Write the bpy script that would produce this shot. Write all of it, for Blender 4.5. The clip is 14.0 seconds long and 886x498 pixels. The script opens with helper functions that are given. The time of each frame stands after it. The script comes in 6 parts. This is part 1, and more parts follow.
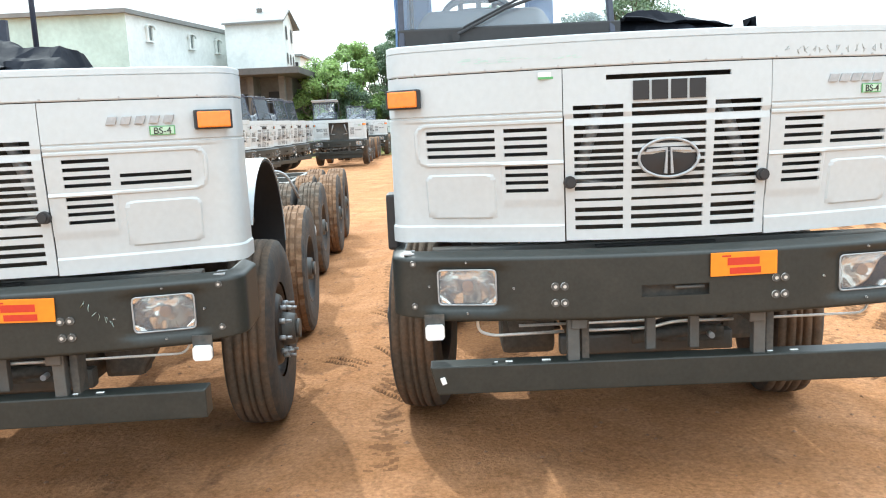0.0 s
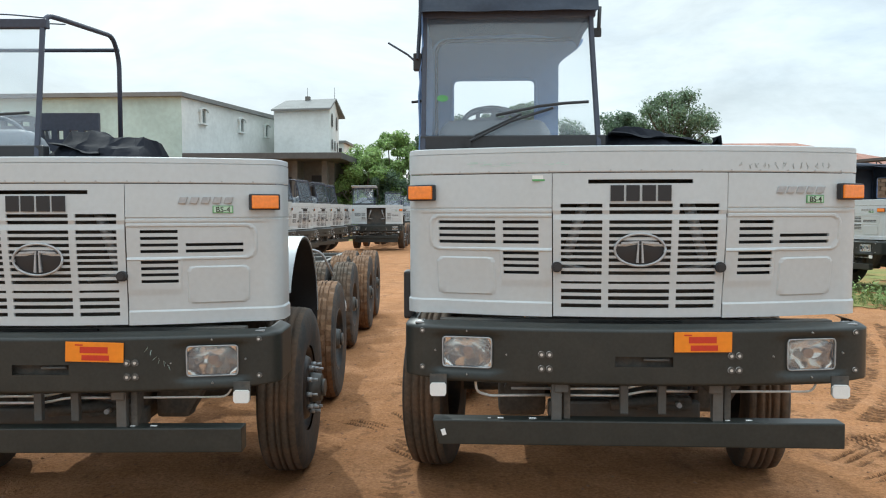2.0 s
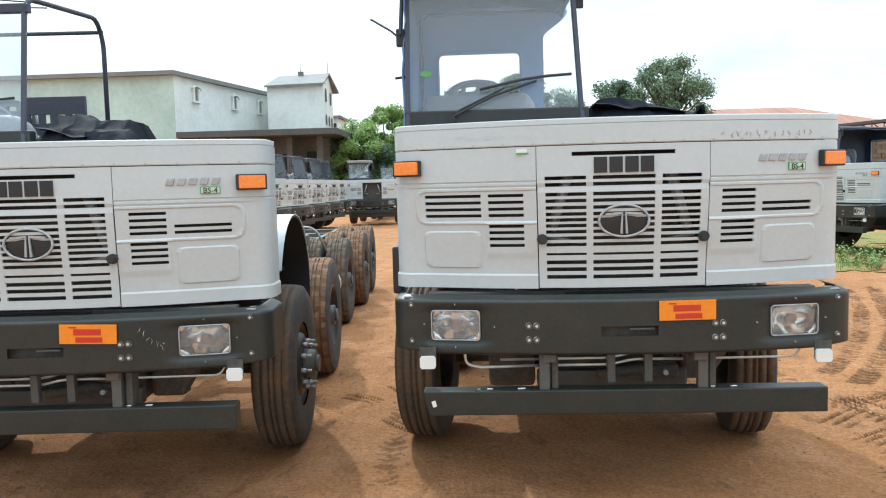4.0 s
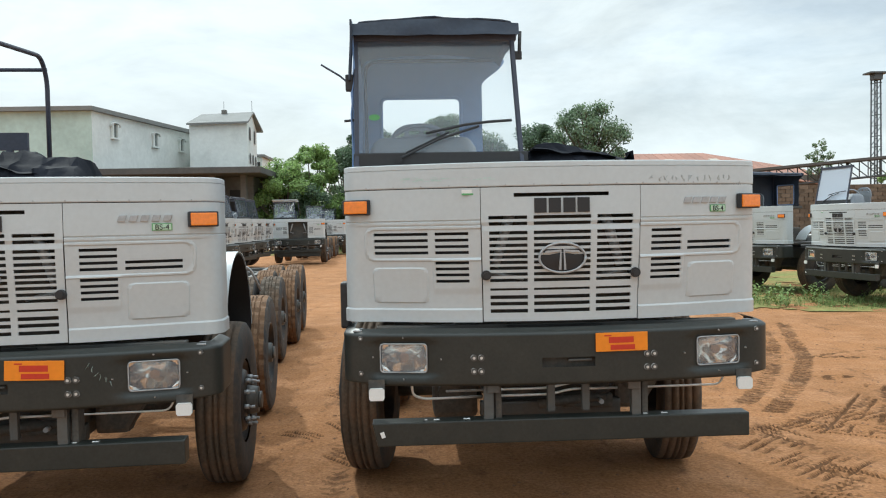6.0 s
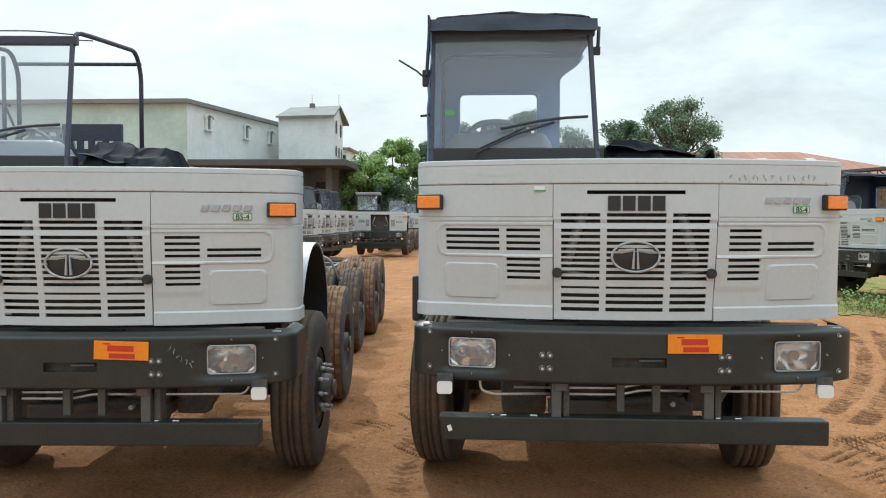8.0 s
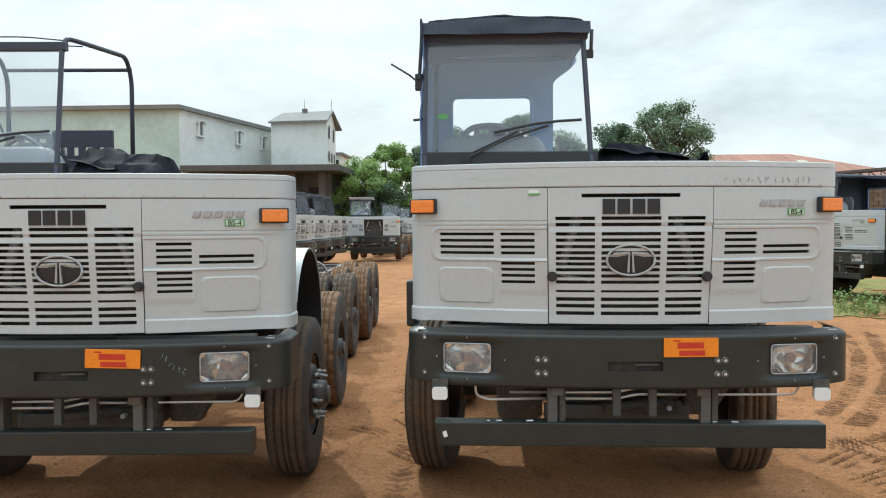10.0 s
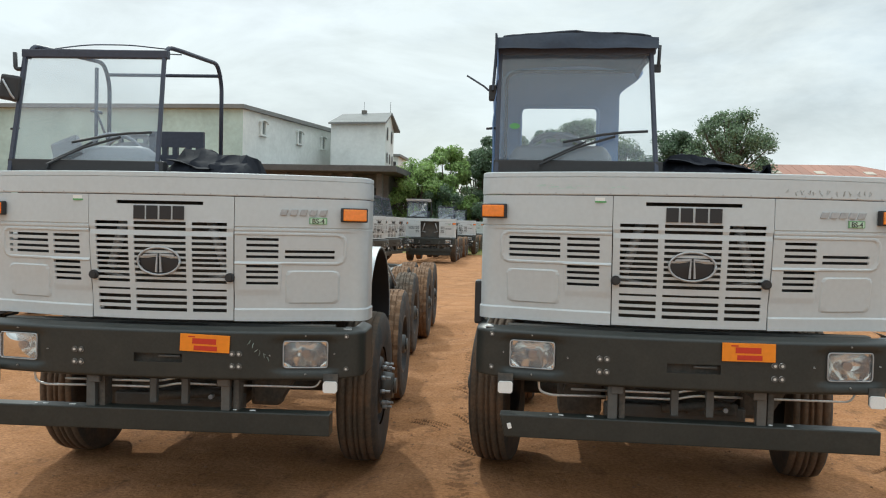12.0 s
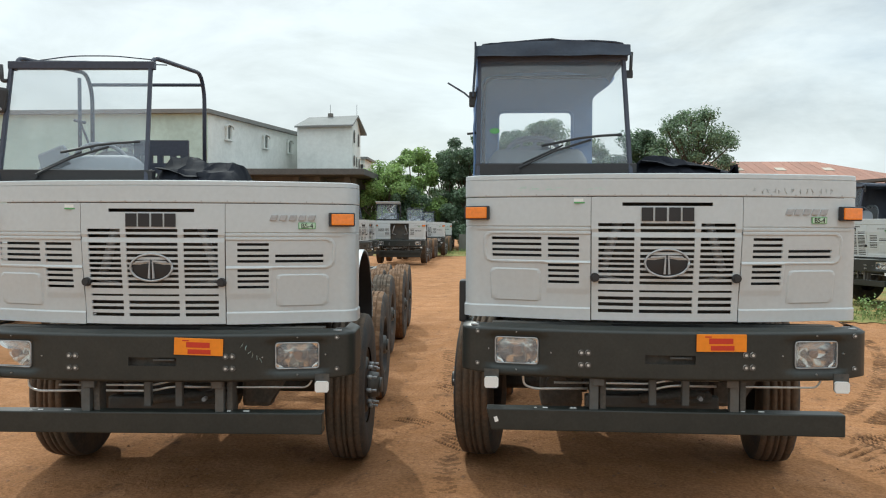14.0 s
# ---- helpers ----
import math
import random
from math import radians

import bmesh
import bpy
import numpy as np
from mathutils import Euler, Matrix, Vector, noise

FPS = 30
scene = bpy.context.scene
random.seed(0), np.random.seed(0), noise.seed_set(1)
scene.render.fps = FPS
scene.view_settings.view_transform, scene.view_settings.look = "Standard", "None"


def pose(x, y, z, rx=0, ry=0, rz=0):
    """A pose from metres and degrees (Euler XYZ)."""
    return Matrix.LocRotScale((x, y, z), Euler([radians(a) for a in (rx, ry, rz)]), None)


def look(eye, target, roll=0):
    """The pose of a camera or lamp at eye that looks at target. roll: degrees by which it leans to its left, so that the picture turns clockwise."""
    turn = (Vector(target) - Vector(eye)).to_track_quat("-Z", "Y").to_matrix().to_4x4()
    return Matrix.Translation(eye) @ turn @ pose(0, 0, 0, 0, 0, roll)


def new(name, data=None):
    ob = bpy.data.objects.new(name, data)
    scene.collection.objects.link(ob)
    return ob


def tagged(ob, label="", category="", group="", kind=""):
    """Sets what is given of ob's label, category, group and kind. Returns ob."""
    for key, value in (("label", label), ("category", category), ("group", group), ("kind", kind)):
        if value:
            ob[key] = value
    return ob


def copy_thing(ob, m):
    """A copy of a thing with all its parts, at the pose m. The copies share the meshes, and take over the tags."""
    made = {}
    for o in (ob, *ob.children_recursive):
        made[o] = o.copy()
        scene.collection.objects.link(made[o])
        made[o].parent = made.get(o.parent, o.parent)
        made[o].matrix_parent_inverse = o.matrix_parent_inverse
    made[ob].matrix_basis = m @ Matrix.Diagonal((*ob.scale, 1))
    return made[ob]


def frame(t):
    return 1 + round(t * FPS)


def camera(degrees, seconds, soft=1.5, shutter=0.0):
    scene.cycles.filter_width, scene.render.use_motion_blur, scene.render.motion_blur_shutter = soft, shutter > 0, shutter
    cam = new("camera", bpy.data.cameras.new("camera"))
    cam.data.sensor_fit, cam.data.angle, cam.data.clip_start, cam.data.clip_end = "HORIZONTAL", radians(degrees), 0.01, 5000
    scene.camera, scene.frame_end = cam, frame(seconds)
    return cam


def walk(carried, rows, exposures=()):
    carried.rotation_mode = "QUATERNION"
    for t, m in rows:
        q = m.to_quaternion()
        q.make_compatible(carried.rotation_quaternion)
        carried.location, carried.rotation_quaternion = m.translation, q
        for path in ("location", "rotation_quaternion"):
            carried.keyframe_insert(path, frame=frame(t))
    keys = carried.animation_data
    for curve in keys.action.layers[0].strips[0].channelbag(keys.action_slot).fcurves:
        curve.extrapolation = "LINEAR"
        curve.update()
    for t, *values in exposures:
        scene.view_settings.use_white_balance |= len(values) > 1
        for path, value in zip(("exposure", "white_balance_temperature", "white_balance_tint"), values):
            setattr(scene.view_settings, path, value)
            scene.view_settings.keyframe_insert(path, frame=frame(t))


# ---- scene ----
cam = camera(57.9, 14.0, 1.1)
EXPOSURES = [(0, 1.1, 5600, 0), (0.5, 0.6, 5600, 0), (1, 0.35, 5550, 0), (1.5, 0.12, 5600, 0), (2, 0.11, 5650, 0), (2.5, 0.22, 5600, 0), (3, 0.57, 5500, 0), (5.5, 0.12, 5750, 0), (6, 0.04, 5750, 0), (7, 0.03, 5750, 0), (8, 0.08, 5750, 0), (10.5, 0.08, 5750, 0), (11, 0.09, 5750, 0), (11.5, 0.05, 5800, 0), (12, -0.1, 5850, 0), (14, -0.05, 5850, 0)]
PATH = [
    (0, (-0.97, -3.533, 1.781), (-0.992, -1.558, 1.467), -2.56),
    (0.5, (-0.824, -3.698, 1.783), (-0.89, -1.713, 1.55), -4.12),
    (1, (-0.84, -3.95, 1.811), (-0.752, -1.957, 1.669), -3.94),
    (1.5, (-0.906, -4.128, 1.783), (-0.824, -2.132, 1.684), -2.11),
    (2, (-0.819, -4.223, 1.787), (-0.921, -2.228, 1.692), -0.12),
    (2.5, (-0.658, -4.256, 1.762), (-0.836, -2.269, 1.619), -1.07),
    (3, (-0.662, -4.262, 1.764), (-0.813, -2.275, 1.597), -1.55),
    (3.2, (-0.718, -4.254, 1.801), (-0.85, -2.266, 1.625), -1.57),
    (5.3, (-0.79, -4.411, 1.798), (-0.821, -2.413, 1.702), -1.43),
    (5.5, (-0.845, -4.458, 1.798), (-0.818, -2.46, 1.714), -1.59),
    (6, (-0.886, -4.461, 1.794), (-0.792, -2.464, 1.727), -1.11),
    (6.5, (-0.841, -4.427, 1.799), (-0.817, -2.428, 1.737), -0.17),
    (7, (-0.832, -4.436, 1.793), (-0.921, -2.44, 1.726), 0.5),
    (7.5, (-0.839, -4.455, 1.785), (-0.954, -2.46, 1.708), 0.45),
    (8, (-0.829, -4.481, 1.795), (-0.938, -2.486, 1.717), 0.15),
    (10.5, (-0.837, -4.448, 1.796), (-0.93, -2.452, 1.73), -0.27),
    (11, (-0.861, -4.479, 1.788), (-0.964, -2.483, 1.719), -0.18),
    (11.5, (-0.899, -4.561, 1.791), (-1.056, -2.569, 1.711), 0.66),
    (12, (-0.915, -4.742, 1.794), (-1.14, -2.756, 1.733), 1.28),
    (12.5, (-0.881, -4.88, 1.803), (-1.13, -2.897, 1.744), 1.69),
    (13, (-0.967, -4.933, 1.803), (-1.123, -2.94, 1.744), 1.1),
    (13.5, (-1.005, -4.938, 1.797), (-1.143, -2.944, 1.742), 0.52),
    (14, (-1.007, -4.935, 1.797), (-1.152, -2.941, 1.741), 0.26),
]
walk(cam, [(t, look(eye, target, roll)) for t, eye, target, roll in PATH], EXPOSURES)

# ---------------------------------------------------------------- light
world = bpy.data.worlds.new("sky")
scene.world = world
world.use_nodes = True
wn, wl = world.node_tree.nodes, world.node_tree.links
wn.clear()
SUN_TO = Vector((0.43, -1.02, -1.0)).normalized()
sun_dir = -SUN_TO
elev = math.asin(sun_dir.z)
azim = math.atan2(sun_dir.x, sun_dir.y)
sky = wn.new("ShaderNodeTexSky")
sky.sky_type = "NISHITA"
sky.sun_disc = False
sky.sun_elevation, sky.sun_rotation = elev, azim
sky.dust_density = 2.5
coord = wn.new("ShaderNodeTexCoord")
squash = wn.new("ShaderNodeMapping")
squash.inputs["Scale"].default_value = (1.0, 1.0, 3.2)
cloud = wn.new("ShaderNodeTexNoise")
cloud.inputs["Scale"].default_value = 2.2
cloud.inputs["Detail"].default_value = 7.0
cloud.inputs["Roughness"].default_value = 0.62
cover = wn.new("ShaderNodeMapRange")
cover.inputs["From Min"].default_value, cover.inputs["From Max"].default_value = 0.38, 0.60
cover.inputs["To Min"].default_value, cover.inputs["To Max"].default_value = 0.55, 1.0
dim = wn.new("ShaderNodeVectorMath")
dim.operation = "SCALE"
dim.inputs["Scale"].default_value = 0.1
blend = wn.new("ShaderNodeMix")
blend.data_type = "RGBA"
blend.inputs["B"].default_value = (1.01, 0.997, 0.965, 1)
back = wn.new("ShaderNodeBackground")
back.inputs["Strength"].default_value = 1.0
wout = wn.new("ShaderNodeOutputWorld")
wl.new(coord.outputs["Generated"], squash.inputs["Vector"])
wl.new(squash.outputs["Vector"], cloud.inputs["Vector"])
wl.new(cloud.outputs["Fac"], cover.inputs["Value"])
wl.new(sky.outputs["Color"], dim.inputs[0])
wl.new(cover.outputs["Result"], blend.inputs["Factor"])
wl.new(dim.outputs["Vector"], blend.inputs["A"])
wl.new(blend.outputs["Result"], back.inputs["Color"])
# grey undersides of the cloud, and a brighter sheet of it overhead
under = wn.new("ShaderNodeTexNoise")
under.inputs["Scale"].default_value = 3.4
under.inputs["Detail"].default_value = 8.0
under.inputs["Roughness"].default_value = 0.6
under.inputs["Distortion"].default_value = 0.4
tone = wn.new("ShaderNodeMapRange")
tone.inputs["From Min"].default_value, tone.inputs["From Max"].default_value = 0.34, 0.62
tone.inputs["To Min"].default_value, tone.inputs["To Max"].default_value = 0.80, 1.04
height = wn.new("ShaderNodeSeparateXYZ")
zenith = wn.new("ShaderNodeMapRange")
zenith.interpolation_type = "SMOOTHSTEP"
zenith.inputs["From Min"].default_value, zenith.inputs["From Max"].default_value = 0.36, 0.95
zenith.inputs["To Min"].default_value, zenith.inputs["To Max"].default_value = 0.98, 2.5
power = wn.new("ShaderNodeMath")
power.operation = "MULTIPLY"
wl.new(squash.outputs["Vector"], under.inputs["Vector"])
wl.new(under.outputs["Fac"], tone.inputs["Value"])
wl.new(coord.outputs["Generated"], height.inputs["Vector"])
wl.new(height.outputs["Z"], zenith.inputs["Value"])
wl.new(tone.outputs["Result"], power.inputs[0])
wl.new(zenith.outputs["Result"], power.inputs[1])
wl.new(power.outputs["Value"], back.inputs["Strength"])
wl.new(back.outputs["Background"], wout.inputs["Surface"])

sun = new("sun", bpy.data.lights.new("sun", "SUN"))
sun.data.energy = 1.8
sun.data.angle = radians(0.8)
sun.data.color = (1.0, 0.93, 0.82)
sun.matrix_world = look((0, 0, 30), Vector((0, 0, 30)) + SUN_TO)


# ---------------------------------------------------------------- materials
def material(name, base, rough=0.6, metal=0.0, grain=0.0, grain_scale=40.0, stain=None, stain_scale=1.5, stain_amount=0.5,
             bump=0.0, bump_scale=60.0, coat=0.0, spec=0.5, per_object=0.0, per_island=0.0):
    """A surface with fine grain, larger stains and relief, all in metres."""
    m = bpy.data.materials.new(name)
    m.use_nodes = True
    n, l = m.node_tree.nodes, m.node_tree.links
    p = n["Principled BSDF"]
    p.inputs["Roughness"].default_value = rough
    p.inputs["Metallic"].default_value = metal
    p.inputs["Coat Weight"].default_value = coat
    p.inputs["Specular IOR Level"].default_value = spec
    tc = n.new("ShaderNodeTexCoord")
    last = n.new("ShaderNodeRGB")
    last.outputs[0].default_value = (*base, 1)
    out = last.outputs[0]
    if stain:
        t = n.new("ShaderNodeTexNoise")
        t.inputs["Scale"].default_value = stain_scale
        t.inputs["Detail"].default_value = 6
        t.inputs["Roughness"].default_value = 0.65
        r = n.new("ShaderNodeMapRange")
        r.inputs["From Min"].default_value, r.inputs["From Max"].default_value = 0.42, 0.72
        r.inputs["To Max"].default_value = stain_amount
        x = n.new("ShaderNodeMix")
        x.data_type = "RGBA"
        x.inputs["B"].default_value = (*stain, 1)
        l.new(tc.outputs["Object"], t.inputs["Vector"])
        l.new(t.outputs["Fac"], r.inputs["Value"])
        l.new(r.outputs["Result"], x.inputs["Factor"])
        l.new(out, x.inputs["A"])
        out = x.outputs["Result"]
    if grain:
        t = n.new("ShaderNodeTexNoise")
        t.inputs["Scale"].default_value = grain_scale
        t.inputs["Detail"].default_value = 5
        r = n.new("ShaderNodeMapRange")
        r.inputs["From Min"].default_value, r.inputs["From Max"].default_value = 0.3, 0.7
        r.inputs["To Min"].default_value, r.inputs["To Max"].default_value = 1 - grain, 1 + grain
        x = n.new("ShaderNodeVectorMath")
        x.operation = "SCALE"
        l.new(tc.outputs["Object"], t.inputs["Vector"])
        l.new(t.outputs["Fac"], r.inputs["Value"])
        l.new(out, x.inputs[0])
        l.new(r.outputs["Result"], x.inputs["Scale"])
        out = x.outputs["Vector"]
    if per_object or per_island:
        src = n.new("ShaderNodeObjectInfo").outputs["Random"] if per_object else n.new("ShaderNodeNewGeometry").outputs["Random Per Island"]
        a = per_object or per_island
        r = n.new("ShaderNodeMapRange")
        r.inputs["To Min"].default_value, r.inputs["To Max"].default_value = 1 - a, 1 + a
        x = n.new("ShaderNodeVectorMath")
        x.operation = "SCALE"
        l.new(src, r.inputs["Value"])
        l.new(out, x.inputs[0])
        l.new(r.outputs["Result"], x.inputs["Scale"])
        out = x.outputs["Vector"]
    l.new(out, p.inputs["Base Color"])
    if bump:
        t = n.new("ShaderNodeTexNoise")
        t.inputs["Scale"].default_value = bump_scale
        t.inputs["Detail"].default_value = 6
        b = n.new("ShaderNodeBump")
        b.inputs["Strength"].default_value = 1.0
        b.inputs["Distance"].default_value = bump
        l.new(tc.outputs["Object"], t.inputs["Vector"])
        l.new(t.outputs["Fac"], b.inputs["Height"])
        l.new(b.outputs["Normal"], p.inputs["Normal"])
    return m


def glass_material(name, tint, rough=0.0, clear=0.8):
    """Thin pane: mostly clear, with a weak mirror on it."""
    m = bpy.data.materials.new(name)
    m.use_nodes = True
    n, l = m.node_tree.nodes, m.node_tree.links
    n.clear()
    o = n.new("ShaderNodeOutputMaterial")
    tr = n.new("ShaderNodeBsdfTransparent")
    tr.inputs["Color"].default_value = (*tint, 1)
    gl = n.new("ShaderNodeBsdfGlossy")
    gl.inputs["Roughness"].default_value = rough
    fr = n.new("ShaderNodeFresnel")
    fr.inputs["IOR"].default_value = 1.5
    # bluish diffuse film: dust, plus the sky's reflection put in as colour
    di = n.new("ShaderNodeBsdfDiffuse")
    di.inputs["Color"].default_value = (0.66, 0.74, 0.85, 1)
    dust = n.new("ShaderNodeMixShader")
    dust.inputs["Fac"].default_value = 1 - clear
    mx = n.new("ShaderNodeMixShader")
    l.new(tr.outputs[0], dust.inputs[1])
    l.new(di.outputs[0], dust.inputs[2])
    l.new(fr.outputs[0], mx.inputs["Fac"])
    l.new(dust.outputs[0], mx.inputs[1])
    l.new(gl.outputs[0], mx.inputs[2])
    l.new(mx.outputs[0], o.inputs["Surface"])
    return m


WHITE = material("white_truck_paint", (0.54, 0.578, 0.592), 0.36, stain=(0.50, 0.515, 0.51), stain_scale=2.3, stain_amount=0.4, grain=0.03, grain_scale=35, coat=0.15, bump=0.0002, bump_scale=9)
WHITE_EDGE = material("white_trim_paint", (0.74, 0.75, 0.75), 0.35, grain=0.03)
BLACK = material("black_bumper_paint", (0.020, 0.024, 0.022), 0.40, stain=(0.05, 0.048, 0.04), stain_scale=3.0, stain_amount=0.4, grain=0.15, grain_scale=60, bump=0.0005, bump_scale=30)
BULB = material("lamp_bulb_shade", (0.34, 0.28, 0.23), 0.25, metal=0.7, grain=0.2)
DARK = material("dark_underbody", (0.06, 0.06, 0.056), 0.7, stain=(0.16, 0.115, 0.075), stain_scale=5, stain_amount=0.5, grain=0.2)
CHASSIS = material("chassis_paint", (0.085, 0.09, 0.088), 0.5, stain=(0.13, 0.085, 0.05), stain_scale=3, stain_amount=0.5, grain=0.1)
STEEL = material("bare_steel", (0.74, 0.74, 0.72), 0.35, metal=0.5, grain=0.1)
GREYSTEEL = material("grey_galvanised_steel", (0.42, 0.43, 0.44), 0.5, metal=0.4, grain=0.15)
PLATED = material("zinc_plated_washer", (0.66, 0.66, 0.64), 0.4, metal=0.5, grain=0.1)
REFLECTOR = material("lamp_reflector", (0.93, 0.93, 0.90), 0.08, metal=0.9, grain=0.03, bump=0.0015, bump_scale=22)
RUBBER = material("tyre_rubber", (0.04, 0.04, 0.04), 0.8, stain=(0.16, 0.095, 0.05), stain_scale=4, stain_amount=0.55, grain=0.2, bump=0.001, bump_scale=80)
TREAD = material("dusty_tread_rubber", (0.085, 0.066, 0.048), 0.9, stain=(0.22, 0.12, 0.06), stain_scale=3, stain_amount=0.6, grain=0.2, bump=0.001, bump_scale=90)
TREAD_BROWN = material("mud_caked_tread_rubber", (0.20, 0.112, 0.058), 0.92, stain=(0.09, 0.06, 0.04), stain_scale=6, stain_amount=0.6, grain=0.25, bump=0.002, bump_scale=60)
RIM = material("black_wheel_paint", (0.02, 0.02, 0.021), 0.45, stain=(0.12, 0.075, 0.045), stain_scale=6, stain_amount=0.5, grain=0.1)
AMBER = material("amber_lens", (0.90, 0.24, 0.012), 0.18, grain=0.10, grain_scale=50, coat=0.6, bump=0.0008, bump_scale=120)
PLASTIC = material("black_plastic", (0.025, 0.025, 0.027), 0.5, grain=0.1)
REFLEX = material("white_reflector", (0.78, 0.78, 0.76), 0.35, grain=0.04, grain_scale=150)
TARP = material("black_tarpaulin", (0.012, 0.014, 0.020), 0.8, stain=(0.022, 0.024, 0.032), stain_scale=4, stain_amount=0.5, grain=0.1, bump=0.003, bump_scale=20, spec=0.12)
CANVAS = material("dark_blue_black_canvas", (0.026, 0.039, 0.066), 0.6, stain=(0.05, 0.06, 0.075), stain_scale=5, stain_amount=0.5, grain=0.1, bump=0.003, bump_scale=16)
TARP_IN = material("grey_canvas_lining", (0.19, 0.30, 0.54), 0.8, grain=0.06, grain_scale=30, bump=0.002, bump_scale=15)
TUBE = material("dark_painted_tube", (0.042, 0.048, 0.072), 0.5, grain=0.15)
SEAT = material("grey_vinyl", (0.23, 0.25, 0.275), 0.55, grain=0.06)
ORANGE = material("orange_plate_sheet", (0.86, 0.26, 0.008), 0.45, stain=(0.72, 0.2, 0.01), stain_scale=9, stain_amount=0.5, grain=0.04)
RED_INK = material("red_ink", (0.55, 0.035, 0.012), 0.5, grain=0.05)
CHALK = material("faint_pencil", (0.42, 0.44, 0.43), 0.9, grain=0.1)
LABEL = material("pale_green_label", (0.50, 0.66, 0.50), 0.4, grain=0.05)
GREEN_TAG = material("green_sticker", (0.12, 0.36, 0.13), 0.4, grain=0.05)
LETTER = material("dark_lettering", (0.02, 0.02, 0.022), 0.4, grain=0.05)
WIND = glass_material("windscreen_glass", (0.96, 0.97, 0.97), 0.0, 0.92)
# Mostly diffuse pane: the bright sky's reflection is put into its pale colour.
SHEEN_PANE = glass_material("dust_covered_glass", (0.9, 0.92, 0.92), 0.05, 0.3)
LENS = glass_material("lamp_glass", (0.98, 0.98, 0.97), 0.03, 0.9)
MIRROR = material("mirror_glass", (0.8, 0.8, 0.8), 0.03, metal=1.0)



def earth_material(name, tone):
    """Red laterite: broad damp patches, paler trodden dust, fine grit and clods."""
    m = bpy.data.materials.new(name)
    m.use_nodes = True
    n, l = m.node_tree.nodes, m.node_tree.links
    p = n["Principled BSDF"]
    p.inputs["Roughness"].default_value = 0.95
    p.inputs["Specular IOR Level"].default_value = 0.12
    tc = n.new("ShaderNodeTexCoord")

    def tex(scale, detail, lo, hi, stretch=None):
        t = n.new("ShaderNodeTexNoise")
        t.inputs["Scale"].default_value = scale
        t.inputs["Detail"].default_value = detail
        t.inputs["Roughness"].default_value = 0.68
        src = tc.outputs["Object"]
        if stretch:
            mp = n.new("ShaderNodeMapping")
            mp.inputs["Scale"].default_value = stretch
            mp.inputs["Rotation"].default_value = (0, 0, 0.3)
            l.new(src, mp.inputs["Vector"])
            src = mp.outputs["Vector"]
        l.new(src, t.inputs["Vector"])
        r = n.new("ShaderNodeMapRange")
        r.inputs["From Min"].default_value, r.inputs["From Max"].default_value = lo, hi
        l.new(t.outputs["Fac"], r.inputs["Value"])
        return t.outputs["Fac"], r.outputs["Result"]

    def mix(f, a, b):
        x = n.new("ShaderNodeMix")
        x.data_type = "RGBA"
        l.new(f, x.inputs["Factor"])
        for key, v in (("A", a), ("B", b)):
            if isinstance(v, tuple):
                x.inputs[key].default_value = (*v, 1)
            else:
                l.new(v, x.inputs[key])
        return x.outputs["Result"]
    _, broad = tex(0.5, 5, 0.38, 0.66)
    _, dust = tex(1.7, 7, 0.46, 0.7)
    _, dark = tex(4.2, 8, 0.56, 0.72, (1, 0.45, 1))
    grit, fine = tex(38, 6, 0.3, 0.7)
    clod, _ = tex(9, 8, 0.3, 0.7)
    c = mix(broad, (0.42, 0.204, 0.089), (0.335, 0.166, 0.075))
    c = mix(dust, c, (0.49, 0.258, 0.13))
    c = mix(dark, c, (0.19, 0.098, 0.052))
    sc = n.new("ShaderNodeVectorMath")
    sc.operation = "SCALE"
    r = n.new("ShaderNodeMapRange")
    r.inputs["To Min"].default_value, r.inputs["To Max"].default_value = 0.64 * tone, 1.32 * tone
    l.new(fine, r.inputs["Value"])
    l.new(c, sc.inputs[0])
    l.new(r.outputs["Result"], sc.inputs["Scale"])
    l.new(sc.outputs["Vector"], p.inputs["Base Color"])
    b1, b2 = n.new("ShaderNodeBump"), n.new("ShaderNodeBump")
    b1.inputs["Distance"].default_value, b2.inputs["Distance"].default_value = 0.05, 0.012
    l.new(clod, b1.inputs["Height"])
    l.new(grit, b2.inputs["Height"])
    l.new(b1.outputs["Normal"], b2.inputs["Normal"])
    l.new(b2.outputs["Normal"], p.inputs["Normal"])
    return m


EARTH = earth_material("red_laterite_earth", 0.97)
# Darker rut earths: damp, plus the shade in the hollows put into the colour.
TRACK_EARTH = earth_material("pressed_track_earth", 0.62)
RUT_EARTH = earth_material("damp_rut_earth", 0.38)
GRASS = material("grass", (0.19, 0.27, 0.085), 0.85, grain=0.3, per_island=0.35)
DAMP = material("damp_churned_earth", (0.17, 0.088, 0.046), 0.9, stain=(0.30, 0.155, 0.08), stain_scale=5, stain_amount=0.7, grain=0.25, grain_scale=30, bump=0.02, bump_scale=18, spec=0.15)
SCUFF = material("pale_teal_scuff", (0.47, 0.60, 0.56), 0.6, grain=0.1)
TURF = material("short_turf", (0.20, 0.215, 0.075), 0.95, stain=(0.36, 0.21, 0.09), stain_scale=0.7, stain_amount=0.8, grain=0.3, grain_scale=9, bump=0.02, bump_scale=20, spec=0.1)
STONE = material("pebble", (0.34, 0.18, 0.10), 0.9, grain=0.25, per_object=0.3)
TEAL = material("teal_plaster", (0.52, 0.65, 0.60), 0.85, stain=(0.24, 0.31, 0.28), stain_scale=0.22, stain_amount=0.6, grain=0.06, grain_scale=3, bump=0.01, bump_scale=4)
